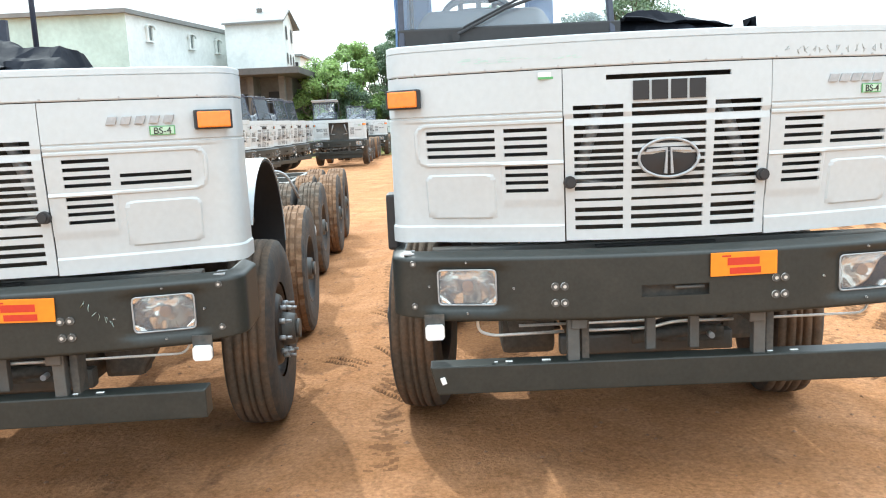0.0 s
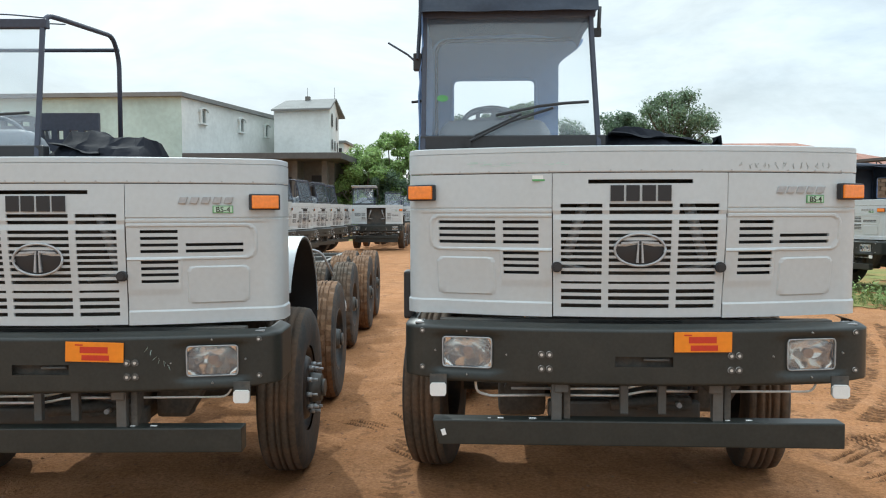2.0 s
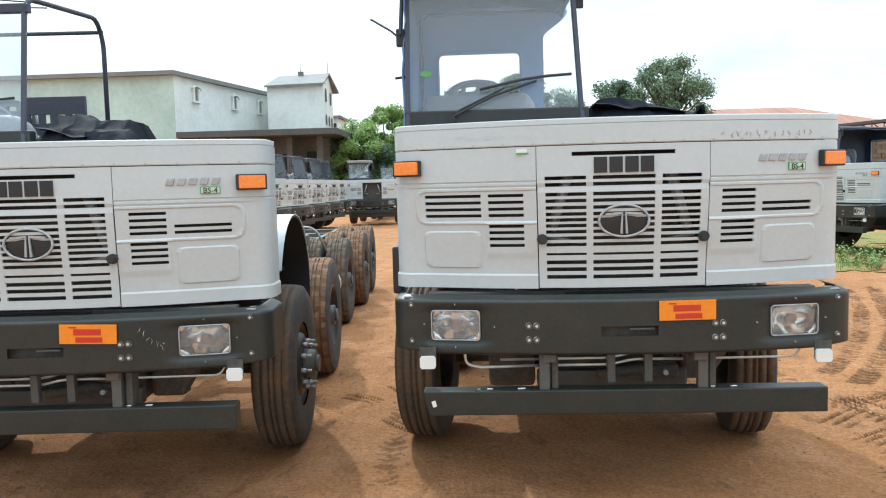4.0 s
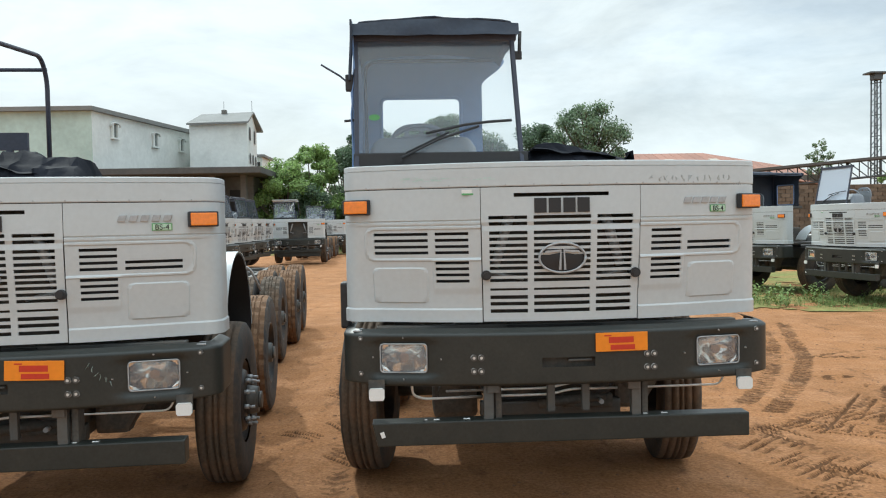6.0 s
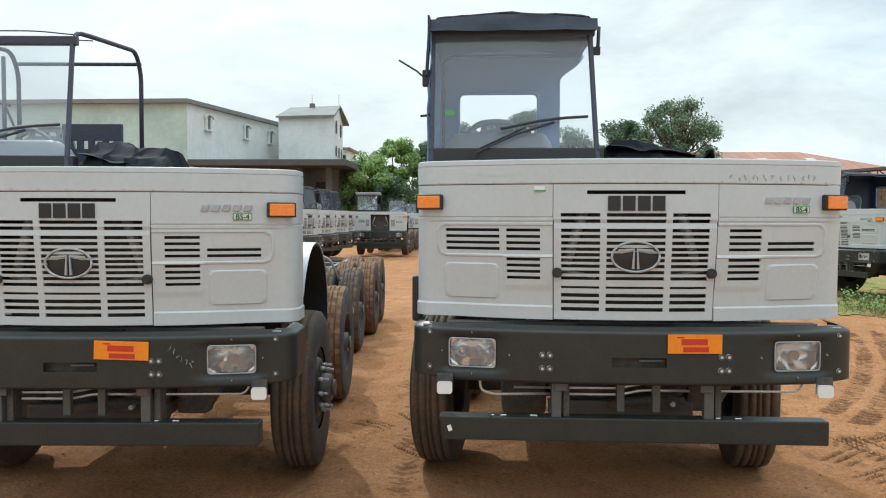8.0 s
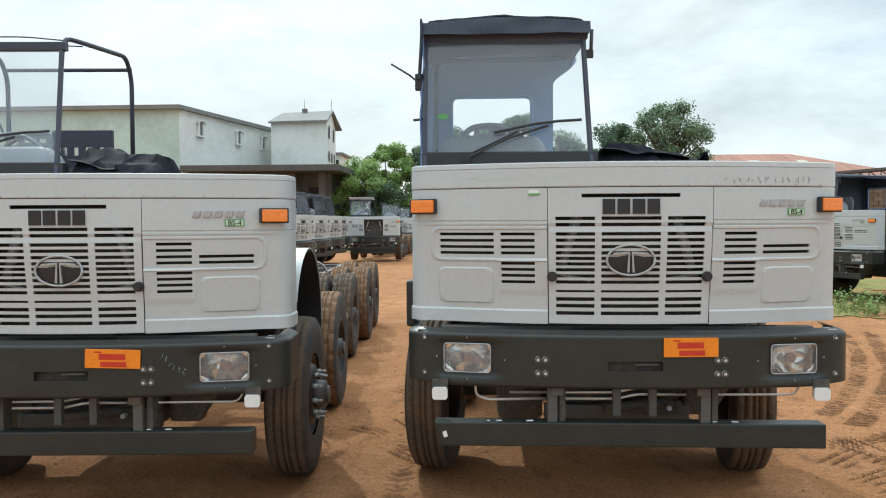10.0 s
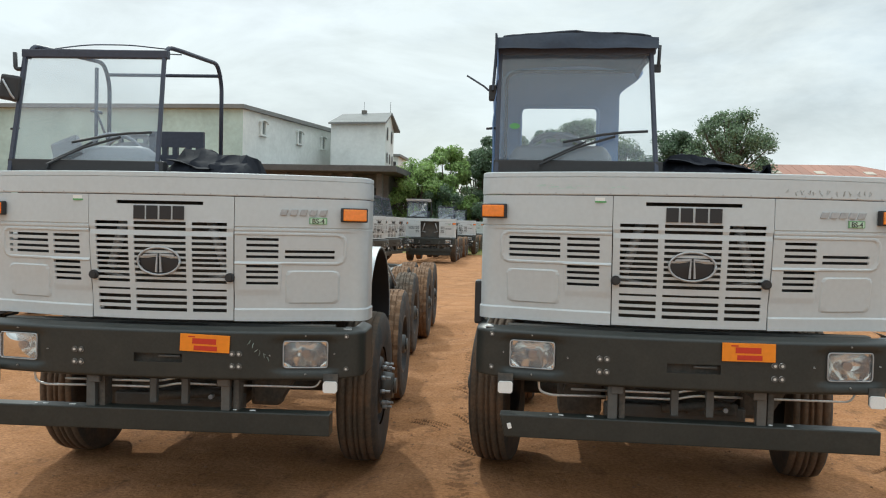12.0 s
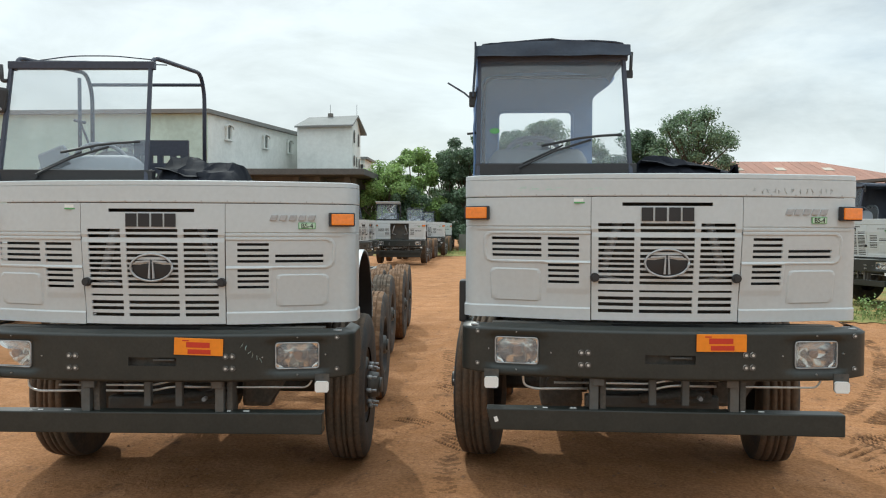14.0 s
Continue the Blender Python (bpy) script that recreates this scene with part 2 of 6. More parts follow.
PALE = material("pale_plaster", (0.77, 0.80, 0.78), 0.85, stain=(0.48, 0.51, 0.49), stain_scale=0.3, stain_amount=0.5, grain=0.05, grain_scale=3, bump=0.01, bump_scale=4)
BROWN = material("brown_render", (0.17, 0.162, 0.15), 0.9, stain=(0.075, 0.065, 0.055), stain_scale=0.4, stain_amount=0.7, grain=0.1, grain_scale=4, bump=0.01, bump_scale=5)
SLAB = material("dark_concrete", (0.11, 0.105, 0.10), 0.9, stain=(0.05, 0.05, 0.05), stain_scale=0.5, stain_amount=0.6, grain=0.1, grain_scale=5)
ROOFING = material("grey_roof_sheet", (0.22, 0.225, 0.22), 0.8, stain=(0.15, 0.15, 0.14), stain_scale=0.5, stain_amount=0.6, grain=0.1)
RED_ROOF = material("rusty_red_roof_sheet", (0.37, 0.185, 0.13), 0.75, stain=(0.27, 0.145, 0.105), stain_scale=0.5, stain_amount=0.6, grain=0.1, per_object=0.12)
PALE_SHEET = material("translucent_roof_sheet", (0.50, 0.44, 0.36), 0.6, grain=0.08)
PANE = material("grey_window", (0.16, 0.18, 0.175), 0.5, grain=0.1)
VOID = material("dark_opening", (0.03, 0.03, 0.032), 0.7, grain=0.1)
BRICK = material("yellow_brick", (0.20, 0.155, 0.115), 0.9, stain=(0.15, 0.105, 0.065), stain_scale=0.6, stain_amount=0.7, grain=0.15, grain_scale=8, bump=0.01, bump_scale=10, per_island=0.25)
GREYWALL = material("grey_boundary_wall", (0.17, 0.165, 0.15), 0.9, stain=(0.08, 0.085, 0.07), stain_scale=0.5, stain_amount=0.7, grain=0.1, grain_scale=4)
LATTICE = material("grey_lattice_steel", (0.10, 0.105, 0.11), 0.6, metal=0.3, grain=0.15)
BARK = material("bark", (0.12, 0.09, 0.065), 0.95, grain=0.25, grain_scale=8, bump=0.02, bump_scale=10)


def leaf_material(name, base):
    """Leaves let part of the sunlight through."""
    m = material(name, base, 0.55, per_island=0.5)
    n, l = m.node_tree.nodes, m.node_tree.links
    p = n["Principled BSDF"]
    src = p.inputs["Base Color"].links[0].from_socket
    tr = n.new("ShaderNodeBsdfTranslucent")
    mx = n.new("ShaderNodeMixShader")
    mx.inputs["Fac"].default_value = 0.38
    l.new(src, tr.inputs["Color"])
    l.new(p.outputs[0], mx.inputs[1])
    l.new(tr.outputs[0], mx.inputs[2])
    l.new(mx.outputs[0], n["Material Output"].inputs["Surface"])
    return m


LEAF_A = leaf_material("bright_leaves", (0.28, 0.40, 0.13))
LEAF_B = leaf_material("mid_green_leaves", (0.18, 0.25, 0.13))
# lighter, greyer green: aerial haze put into the leaf colour
LEAF_D = leaf_material("dusty_green_leaves", (0.17, 0.24, 0.14))
LEAF_C = leaf_material("dark_green_leaves", (0.115, 0.175, 0.10))


# ---------------------------------------------------------------- mesh helpers
def part(name, bm, mat, parent=None, label="", smooth=False):
    """Links a bmesh as one mesh object, under parent if there is one."""
    me = bpy.data.meshes.new(name)
    if smooth:
        for f in bm.faces:
            f.smooth = True
    bm.to_mesh(me)
    bm.free()
    mats = mat if isinstance(mat, (list, tuple)) else [mat]
    for m in mats:
        me.materials.append(m)
    ob = new(name, me)
    if parent:
        ob.parent = parent
    if label:
        ob["label"] = label
    return ob


def again(ob, parent, m):
    """Another object on the same mesh."""
    o = new(ob.name.split(".")[0], ob.data)
    o.parent = parent
    o.matrix_basis = m
    if "label" in ob:
        o["label"] = ob["label"]
    return o


def box(bm, lo, hi, bevel=0.0, mat=0, turn=None):
    """A box from corner to corner, with rounded edges if asked."""
    lo, hi = Vector(lo), Vector(hi)
    r = bmesh.ops.create_cube(bm, size=1.0)
    vs = r["verts"]
    m = Matrix.Translation((lo + hi) / 2) @ Matrix.Diagonal((*(hi - lo), 1))
    if turn:
        m = turn @ m
    bmesh.ops.transform(bm, matrix=m, verts=vs)
    fs = {f for v in vs for f in v.link_faces}
    if bevel:
        es = list({e for v in vs for e in v.link_edges})
        g = bmesh.ops.bevel(bm, geom=es, offset=bevel, segments=2, profile=0.6, affect="EDGES")
        fs = set(g["faces"]) | {f for f in fs if f.is_valid}
    for f in fs:
        f.material_index = mat
    return bm


def rod(bm, a, b, r, seg=10, r2=None, mat=0):
    """A round bar from a to b."""
    a, b = Vector(a), Vector(b)
    d = b - a
    m = Matrix.Translation((a + b) / 2) @ d.to_track_quat("Z", "Y").to_matrix().to_4x4()
    g = bmesh.ops.create_cone(bm, cap_ends=True, segments=seg, radius1=r, radius2=r if r2 is None else r2, depth=d.length, matrix=m)
    for f in {f for v in g["verts"] for f in v.link_faces}:
        f.material_index = mat
        f.smooth = len(f.verts) == 4
    return bm


def tube(bm, pts, r, seg=8, mat=0):
    """A bent pipe through the points."""
    pts = [Vector(p) for p in pts]
    rings = []
    up = Vector((0.13, 0.27, 0.95)).normalized()
    for i, p in enumerate(pts):
        d = (pts[min(i + 1, len(pts) - 1)] - pts[max(i - 1, 0)]).normalized()
        s = d.cross(up).normalized()
        w = s.cross(d)
        rings.append([bm.verts.new(p + r * (math.cos(k * math.tau / seg) * s + math.sin(k * math.tau / seg) * w)) for k in range(seg)])
    for a, b in zip(rings, rings[1:]):
        for k in range(seg):
            f = bm.faces.new((a[k], a[(k + 1) % seg], b[(k + 1) % seg], b[k]))
            f.smooth, f.material_index = True, mat
    bm.faces.new(rings[0])
    bm.faces.new(rings[-1])
    return bm


def bend(pts, radius, n=4):
    """Rounds the inner corners of a polyline."""
    pts = [Vector(p) for p in pts]
    out = [pts[0]]
    for a, b, c in zip(pts, pts[1:], pts[2:]):
        u, v = (a - b), (c - b)
        k = min(radius, u.length * 0.45, v.length * 0.45)
        p, q = b + u.normalized() * k, b + v.normalized() * k
        for i in range(n + 1):
            t = i / n
            out.append(p.lerp(b, t).lerp(b.lerp(q, t), t))
    out.append(pts[-1])
    return out


def lathe(bm, profile, seg=40, mats=None, notch=None):
    """Turns a profile of (x, r) round the x axis. notch(i, k) pulls a radius in at profile point i, segment k."""
    rings = []
    for i, (x, r) in enumerate(profile):
        ring = []
        for k in range(seg):
            a = math.tau * k / seg
            rr = r - (notch(i, k) if notch else 0)
            ring.append(bm.verts.new((x, rr * math.cos(a), rr * math.sin(a))))
        rings.append(ring)
    for i, (a, b) in enumerate(zip(rings, rings[1:])):
        for k in range(seg):
            f = bm.faces.new((a[k], b[k], b[(k + 1) % seg], a[(k + 1) % seg]))
            f.smooth = notch is None
            if mats:
                f.material_index = mats[i]
    return bm


def sheet(bm, us, vs, place, hole=None, mat=0, smooth=True):
    """A thick sheet over a grid: place(u, v, layer) gives the point of its front (0) and back (1); cells where hole(u, v) holds are cut out."""
    nu, nv = len(us) - 1, len(vs) - 1
    full = [[not (hole and hole((us[i] + us[i + 1]) / 2, (vs[j] + vs[j + 1]) / 2)) for j in range(nv)] for i in range(nu)]
    made = {}

    def vert(i, j, k):
        key = (i, j, k)
        if key not in made:
            made[key] = bm.verts.new(place(us[i], vs[j], k))
        return made[key]

    def solid(i, j):
        return 0 <= i < nu and 0 <= j < nv and full[i][j]

    for i in range(nu):
        for j in range(nv):
            if not full[i][j]:
                continue
            for k in (0, 1):
                q = [vert(i, j, k), vert(i + 1, j, k), vert(i + 1, j + 1, k), vert(i, j + 1, k)]
                f = bm.faces.new(q if k == 0 else q[::-1])
                f.smooth, f.material_index = smooth, mat
            for (a, b, ni, nj) in (((i, j), (i + 1, j), i, j - 1), ((i + 1, j), (i + 1, j + 1), i + 1, j), ((i + 1, j + 1), (i, j + 1), i, j + 1), ((i, j + 1), (i, j), i - 1, j)):
                if not solid(ni, nj):
                    f = bm.faces.new((vert(*a, 0), vert(*a, 1), vert(*b, 1), vert(*b, 0)))
                    f.material_index = mat
                    for e in f.edges:
                        e.smooth = False
    return bm


def cuts(lo, hi, step, extra=()):
    """Grid lines from lo to hi with the extra ones among them."""
    n = max(1, round((hi - lo) / step))
    xs = sorted({round(lo + (hi - lo) * i / n, 5) for i in range(n + 1)} | {round(e, 5) for e in extra if lo < e < hi})
    out = [xs[0]]
    keep = {round(e, 5) for e in extra} | {round(lo, 5), round(hi, 5)}
    for x in xs[1:]:
        if x - out[-1] < 0.0035:
            if x in keep and out[-1] not in keep:
                out[-1] = x
                continue
            if x not in keep:
                continue
        out.append(x)
    return out


# ---------------------------------------------------------------- ground
def ramp(v, a, b):
    t = min(max((v - a) / (b - a), 0), 1)
    return t * t * (3 - 2 * t)


def ground_z(x, y):
    """Height of the yard: level under the near trucks, falling gently behind them and to the east."""
    a = min(max((y - 9) / 14, 0), 1)
    b = min(max((x - 3.5) / 7, 0), 1) * min(max((y - 2) / 9, 0), 1)
    a, b = a * a * (3 - 2 * a), b * b * (3 - 2 * b)
    return -0.05 * a * (1 - b) - 0.12 * b - 0.051 * ramp(-x, 1.7, 2.2)


TRACKS = [
    (((4.9, 8.4), (4.2, 6.4), (3.47, 4.85), (2.79, 3.65), (2.3, 3.0)), 0.11, 0.11, 0.024),
    (((5.4, 8.6), (4.75, 7.0), (4.18, 5.5), (3.63, 4.45), (2.94, 3.36), (2.45, 2.65)), 0.12, 0.11, 0.026),
    (((5.6, 5.2), (4.8, 4.1), (3.95, 2.95), (3.2, 1.8)), 0.30, 0.13, 0.04),
    (((2.1, 2.05), (2.9, 2.6), (3.6, 3.0)), 0.10, 0.09, 0.025),
    (((2.3, 1.4), (1.95, 2.2), (1.75, 3.6)), 0.12, 0.12, 0.014),
    (((3.9, 5.35), (5.3, 5.8)), 0.05, 0.3, 0.02),
    (((-1.75, 6.6), (-1.62, 4.6), (-1.42, 2.8), (-1.40, 0.4)), 0.11, 0.12, 0.010),
]


def rut(x, y):
    """Wheel tracks pressed into the earth, with the ribs of their treads."""
    d = 0.0
    for pts, w, pitch, amp in TRACKS:
        run = 0.0
        for (ax, ay), (bx, by) in zip(pts, pts[1:]):
            dx, dy = bx - ax, by - ay
            ln = math.hypot(dx, dy)
            t = ((x - ax) * dx + (y - ay) * dy) / ln
            if -0.02 <= t <= ln + 0.02:
                q = ((x - ax) * -dy + (y - ay) * dx) / ln / w
                if abs(q) < 1.7:
                    worn = 0.42 + 0.58 * ramp(noise.noise((x * 1.5, y * 1.5, 7)) + 0.35 * noise.noise((x * 6, y * 6, 3)), -0.28, 0.22)
                    if abs(q) < 1:
                        wander = 0.5 * noise.noise((x * 4, y * 4, 5)) + 0.25 * noise.noise((x * 11, y * 11, 8))
                        rib = 0.5 + 0.5 * math.sin(math.tau * ((run + t) / pitch + 0.55 * abs(q) + wander))
                        crumb = 0.75 + 0.5 * noise.noise((x * 14, y * 14, 6))
                        d = min(d, -amp * worn * crumb * (1 - q ** 4) * (0.45 + 0.55 * ramp(rib, 0.25, 0.75)))
                    else:
                        d = max(d, 0.55 * amp * worn * (1 - abs(abs(q) - 1.3) / 0.4) * (0.6 + 0.4 * noise.noise((x * 9, y * 9, 1)))) if d >= 0 else d
                    break
            run += ln
    return d


# straight tread lines scored in the earth: from, to, how many, step between them
SCORES = [
    ((2.62, 2.06), (3.98, 3.72), 7, (0.13, -0.10)),
    ((2.33, 2.20), (3.23, 2.75), 5, (0.05, -0.055)),
    ((2.50, 1.98), (2.95, 1.72), 4, (0.06, 0.10)),
    ((1.83, 0.94), (2.31, 1.31), 4, (0.06, -0.05)),
    ((2.15, 1.14), (2.36, 0.74), 4, (-0.055, -0.01)),
    ((1.83, 0.69), (2.22, 0.82), 3, (0.03, -0.05)),
    ((2.02, 2.16), (2.18, 1.70), 4, (0.06, 0.03)),
    ((1.70, 1.62), (2.05, 1.92), 4, (0.07, -0.06)),
    ((3.62, 4.16), (4.0, 4.22), 3, (0.02, -0.06)),
    ((4.25, 5.44), (4.85, 5.27), 2, (0.02, -0.07)),
    ((1.75, 1.20), (2.10, 1.45), 4, (0.05, -0.06)),
    ((1.62, 0.52), (1.95, 0.40), 4, (0.03, 0.07)),
    ((2.75, 1.25), (3.4, 1.60), 5, (0.06, -0.09)),
    ((-1.62, 2.75), (-1.28, 2.15), 4, (0.07, 0.03)),
    ((-1.75, 3.9), (-1.35, 3.5), 4, (0.05, 0.09)),
    ((-1.50, 4.6), (-1.25, 4.9), 3, (0.05, -0.10)),
    ((-1.55, 1.75), (-1.30, 1.45), 4, (0.06, 0.05)),
    ((-1.72, 5.8), (-1.40, 5.3), 3, (0.06, 0.10)),
    ((-2.0, 2.5), (-1.7, 2.2), 3, (0.04, 0.06)),
]


def score(x, y):
    """Depth of the scored lines."""
    d = 0.0
    for (ax, ay), (bx, by), n, (sx, sy) in SCORES:
        dx, dy = bx - ax, by - ay
        ln = math.hypot(dx, dy)
        t = ((x - ax) * dx + (y - ay) * dy) / ln
        if t < -0.5 or t > ln + 0.5:
            continue
        q = ((x - ax) * -dy + (y - ay) * dx) / ln
        step = (sx * -dy + sy * dx) / ln
        k = round(q / step)
        if 0 <= k < n:
            t -= k * (sx * dx + sy * dy) / ln
            off = abs(q - k * step + 0.014 * noise.noise((t * 2.5, k * 3.1, 2)))
            gate = ramp(noise.noise((t * 2.4, k * 1.7, ax)), -0.4, 0.0) * ramp(t, -0.1, 0.1) * (1 - ramp(t, ln - 0.15, ln + 0.1))
            if off < 0.022:
                d = min(d, -0.02 * gate * (1 - (off / 0.022) ** 2))
            elif off < 0.05:
                d = max(d, 0.007 * gate) if d >= 0 else d
    return d


def earth_z(x, y):
    z = ground_z(x, y)
    if -9 < x < 10 and -4 < y < 13:
        z += 0.028 * noise.noise((x * 0.8, y * 0.8, 0)) + 0.012 * noise.noise((x * 3.1, y * 3.1, 4)) + 0.008 * noise.noise((x * 7, y * 7, 9)) + rut(x, y)
        if (1.4 < x < 5.6 or -2.4 < x < -1.0) and 0.2 < y < 8:
            z += score(x, y)
    return z


def build_ground():
    xs = [-900, -400, -160, -80, -50, -36, -26, -20, -16, -13, -11, -9.5] + [round(-8.4 + 0.12 * i, 3) for i in range(51)] + [round(-2.34 + 0.026 * i, 3) for i in range(47)] + [round(-1.08 + 0.12 * i, 3) for i in range(22)] + [round(1.52 + 0.018 * i, 3) for i in range(149)] + [round(4.21 + 0.035 * i, 3) for i in range(35)] + [round(5.46 + 0.12 * i, 3) for i in range(33)] + [9.6, 10, 10.5, 11, 12, 13, 14.5, 16, 18, 21, 26, 34, 48, 80, 160, 400, 900]
    ys = [-700, -200, -60, -25, -12, -7, -5, -4] + [round(-3.2 + 0.12 * i, 3) for i in range(30)] + [round(0.36 + 0.019 * i, 3) for i in range(186)] + [round(3.9 + 0.035 * i, 3) for i in range(105)] + [round(7.6 + 0.12 * i, 3) for i in range(32)] + [11.6, 12.2, 12.8, 13.6, 14.5, 15.5, 17, 19, 21, 23, 26, 30, 35, 42, 55, 75, 120, 250, 600, 1500]
    bm = bmesh.new()
    grid = []
    for y in ys:
        row = []
        for x in xs:
            row.append(bm.verts.new((x, y, earth_z(x, y))))
        grid.append(row)
    for a, b in zip(grid, grid[1:]):
        for i in range(len(xs) - 1):
            f = bm.faces.new((a[i], a[i + 1], b[i + 1], b[i]))
            f.smooth = True
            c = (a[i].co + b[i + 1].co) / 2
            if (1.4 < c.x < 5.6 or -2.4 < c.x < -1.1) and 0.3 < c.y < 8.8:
                # deeper faces get darker earth, for damp and rut shade together
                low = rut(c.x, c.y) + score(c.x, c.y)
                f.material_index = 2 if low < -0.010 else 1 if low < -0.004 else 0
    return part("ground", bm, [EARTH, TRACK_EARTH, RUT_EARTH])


tagged(build_ground(), "bare red laterite earth yard with tyre ruts", "ground", kind="structure")

# ---------------------------------------------------------------- truck
R_C, S0 = 0.15, 1.12
TH0 = math.atan(2 * 0.18 * S0)
ARC = R_C * (math.pi / 2 - TH0)


def cowl_at(s, d=0.0):
    """Plan of the cowl's skin: point at the arc length s from the middle, d inwards."""
    sg, a = (1 if s >= 0 else -1), abs(s)
    if a <= S0:
        x, y, th = a, 0.18 * a * a - 0.036, math.atan(0.36 * a)
    else:
        y0 = 0.18 * S0 * S0 - 0.036
        b = min(a - S0, ARC)
        th = TH0 + b / R_C
        x = S0 + R_C * (math.sin(th) - math.sin(TH0))
        y = y0 + R_C * (math.cos(TH0) - math.cos(th)) + max(a - S0 - ARC, 0)
    return sg * 1.012 * (x - d * math.sin(th)), y + d * math.cos(th)


def recess(z):
    return 0.006 * (1 - ramp(z, 1.772, 1.782)) + 0.05 * (1 - ramp(z, 1.22, 1.80))


def rounded(u, v, lo, hi, r, w):
    """1 inside a rectangle with round corners, falling to 0 over the width w."""
    cx, cy = (lo[0] + hi[0]) / 2, (lo[1] + hi[1]) / 2
    qx, qy = abs(u - cx) - (hi[0] - lo[0]) / 2 + r, abs(v - cy) - (hi[1] - lo[1]) / 2 + r
    dist = math.hypot(max(qx, 0), max(qy, 0)) + min(max(qx, qy), 0) - r
    return 1 - ramp(dist, -w, w)


def slot_hole(slots):
    """A test for louvres, and the grid lines that they need."""
    def test(u, z):
        return any(z0 < z < z1 and a < u < b for a, b, z0, z1 in slots)
    us, zs = [], []
    for a, b, z0, z1 in slots:
        us += [a, b]
        zs += [z0, z1]
    return test, us, zs


def rows(us, zs, h):
    return [(a, b, z - h / 2, z + h / 2) for a, b in us for z in zs]


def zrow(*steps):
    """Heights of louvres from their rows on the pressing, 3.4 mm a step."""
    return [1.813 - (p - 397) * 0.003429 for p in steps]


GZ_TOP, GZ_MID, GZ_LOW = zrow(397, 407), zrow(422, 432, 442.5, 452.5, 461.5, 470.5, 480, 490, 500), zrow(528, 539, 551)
DOOR_COLS = [(-0.405, -0.193), (-0.158, 0.163), (0.198, 0.405)]


def grille_door(parent):
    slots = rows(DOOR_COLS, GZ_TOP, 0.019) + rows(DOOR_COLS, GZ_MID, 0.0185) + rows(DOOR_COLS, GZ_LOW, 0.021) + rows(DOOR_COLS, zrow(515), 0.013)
    slots.append((-0.265, 0.265, 1.927, 1.948))
    test, us, zs = slot_hole(slots)

    def place(u, z, k):
        w = 1.0 if z > 1.78 else 0.994
        d = recess(z) - 0.004 * (1 if z < 1.76 and any(abs(z - q) > 0.011 for q in GZ_MID) else 0) + 0.012 * k
        x, y = cowl_at(u * w, d)
        return x, y, z
    bm = sheet(bmesh.new(), cuts(-0.4455, 0.4455, 0.06, us), cuts(1.226, 1.982, 0.03, zs + [1.765, 1.795]), place, test, smooth=False)
    door = part("grille_door", bm, WHITE, parent, "white louvred engine access door")
    # oval badge
    bm = bmesh.new()
    ez, ey = 1.583, recess(1.583) - 0.050
    pts = [(0.130 * math.cos(t * math.tau / 40), ey, ez + 0.083 * math.sin(t * math.tau / 40)) for t in range(41)]
    tube(bm, pts, 0.0068, 8)
    part("emblem_ring", bm, GREYSTEEL, door, "oval grey badge ring", True)
    bm = bmesh.new()
    c = bm.verts.new((0, ey + 0.004, ez))
    ring = [bm.verts.new((0.124 * math.cos(t * math.tau / 40), ey + 0.012, ez + 0.078 * math.sin(t * math.tau / 40))) for t in range(40)]
    for i in range(40):
        bm.faces.new((c, ring[(i + 1) % 40], ring[i]))
    part("emblem_plate", bm, LETTER, door, "dark badge ground")
    bm = bmesh.new()
    for sg in (-1, 1):
        q = [(0.008, -0.068), (0.020, -0.067), (0.013, 0.034), (0.100, 0.028), (0.094, 0.040), (0.006, 0.046)]
        f = [bm.verts.new((sg * a, ey - 0.006, ez + b)) for a, b in q]
        g = [bm.verts.new((sg * a, ey + 0.010, ez + b)) for a, b in q]
        bm.faces.new(f)
        for i in range(6):
            bm.faces.new((f[i], f[(i + 1) % 6], g[(i + 1) % 6], g[i]))
    part("emblem_mark", bm, GREYSTEEL, door, "grey badge relief")
    # four plain dark blocks in place of the maker's name
    for i, cx in enumerate((-0.121, -0.041, 0.041, 0.121)):
        bm = bmesh.new()
        top, low = 0.034, 0.034
        q = [(-low, 1.836), (low, 1.836), (top, 1.918), (-top, 1.918)]
        y = cowl_at(cx)[1]
        f = [bm.verts.new((cx + a, y - 0.007, b)) for a, b in q]
        g = [bm.verts.new((cx + a, y + 0.001, b)) for a, b in q]
        bm.faces.new(f)
        for k in range(4):
            bm.faces.new((f[k], f[(k + 1) % 4], g[(k + 1) % 4], g[k]))
        part("name_block", bm, LETTER, door, "plain dark maker's mark")
    for sg in (-1, 1):
        bm = bmesh.new()
        x, y = cowl_at(sg * 0.424, recess(1.49))
        rod(bm, (x, y - 0.028, 1.49), (x, y + 0.01, 1.49), 0.0265, 20, 0.03)
        rod(bm, (x, y - 0.036, 1.49), (x, y - 0.026, 1.49), 0.018, 16)
        part("door_knob", bm, PLASTIC, door, "round black door catch")
    return door


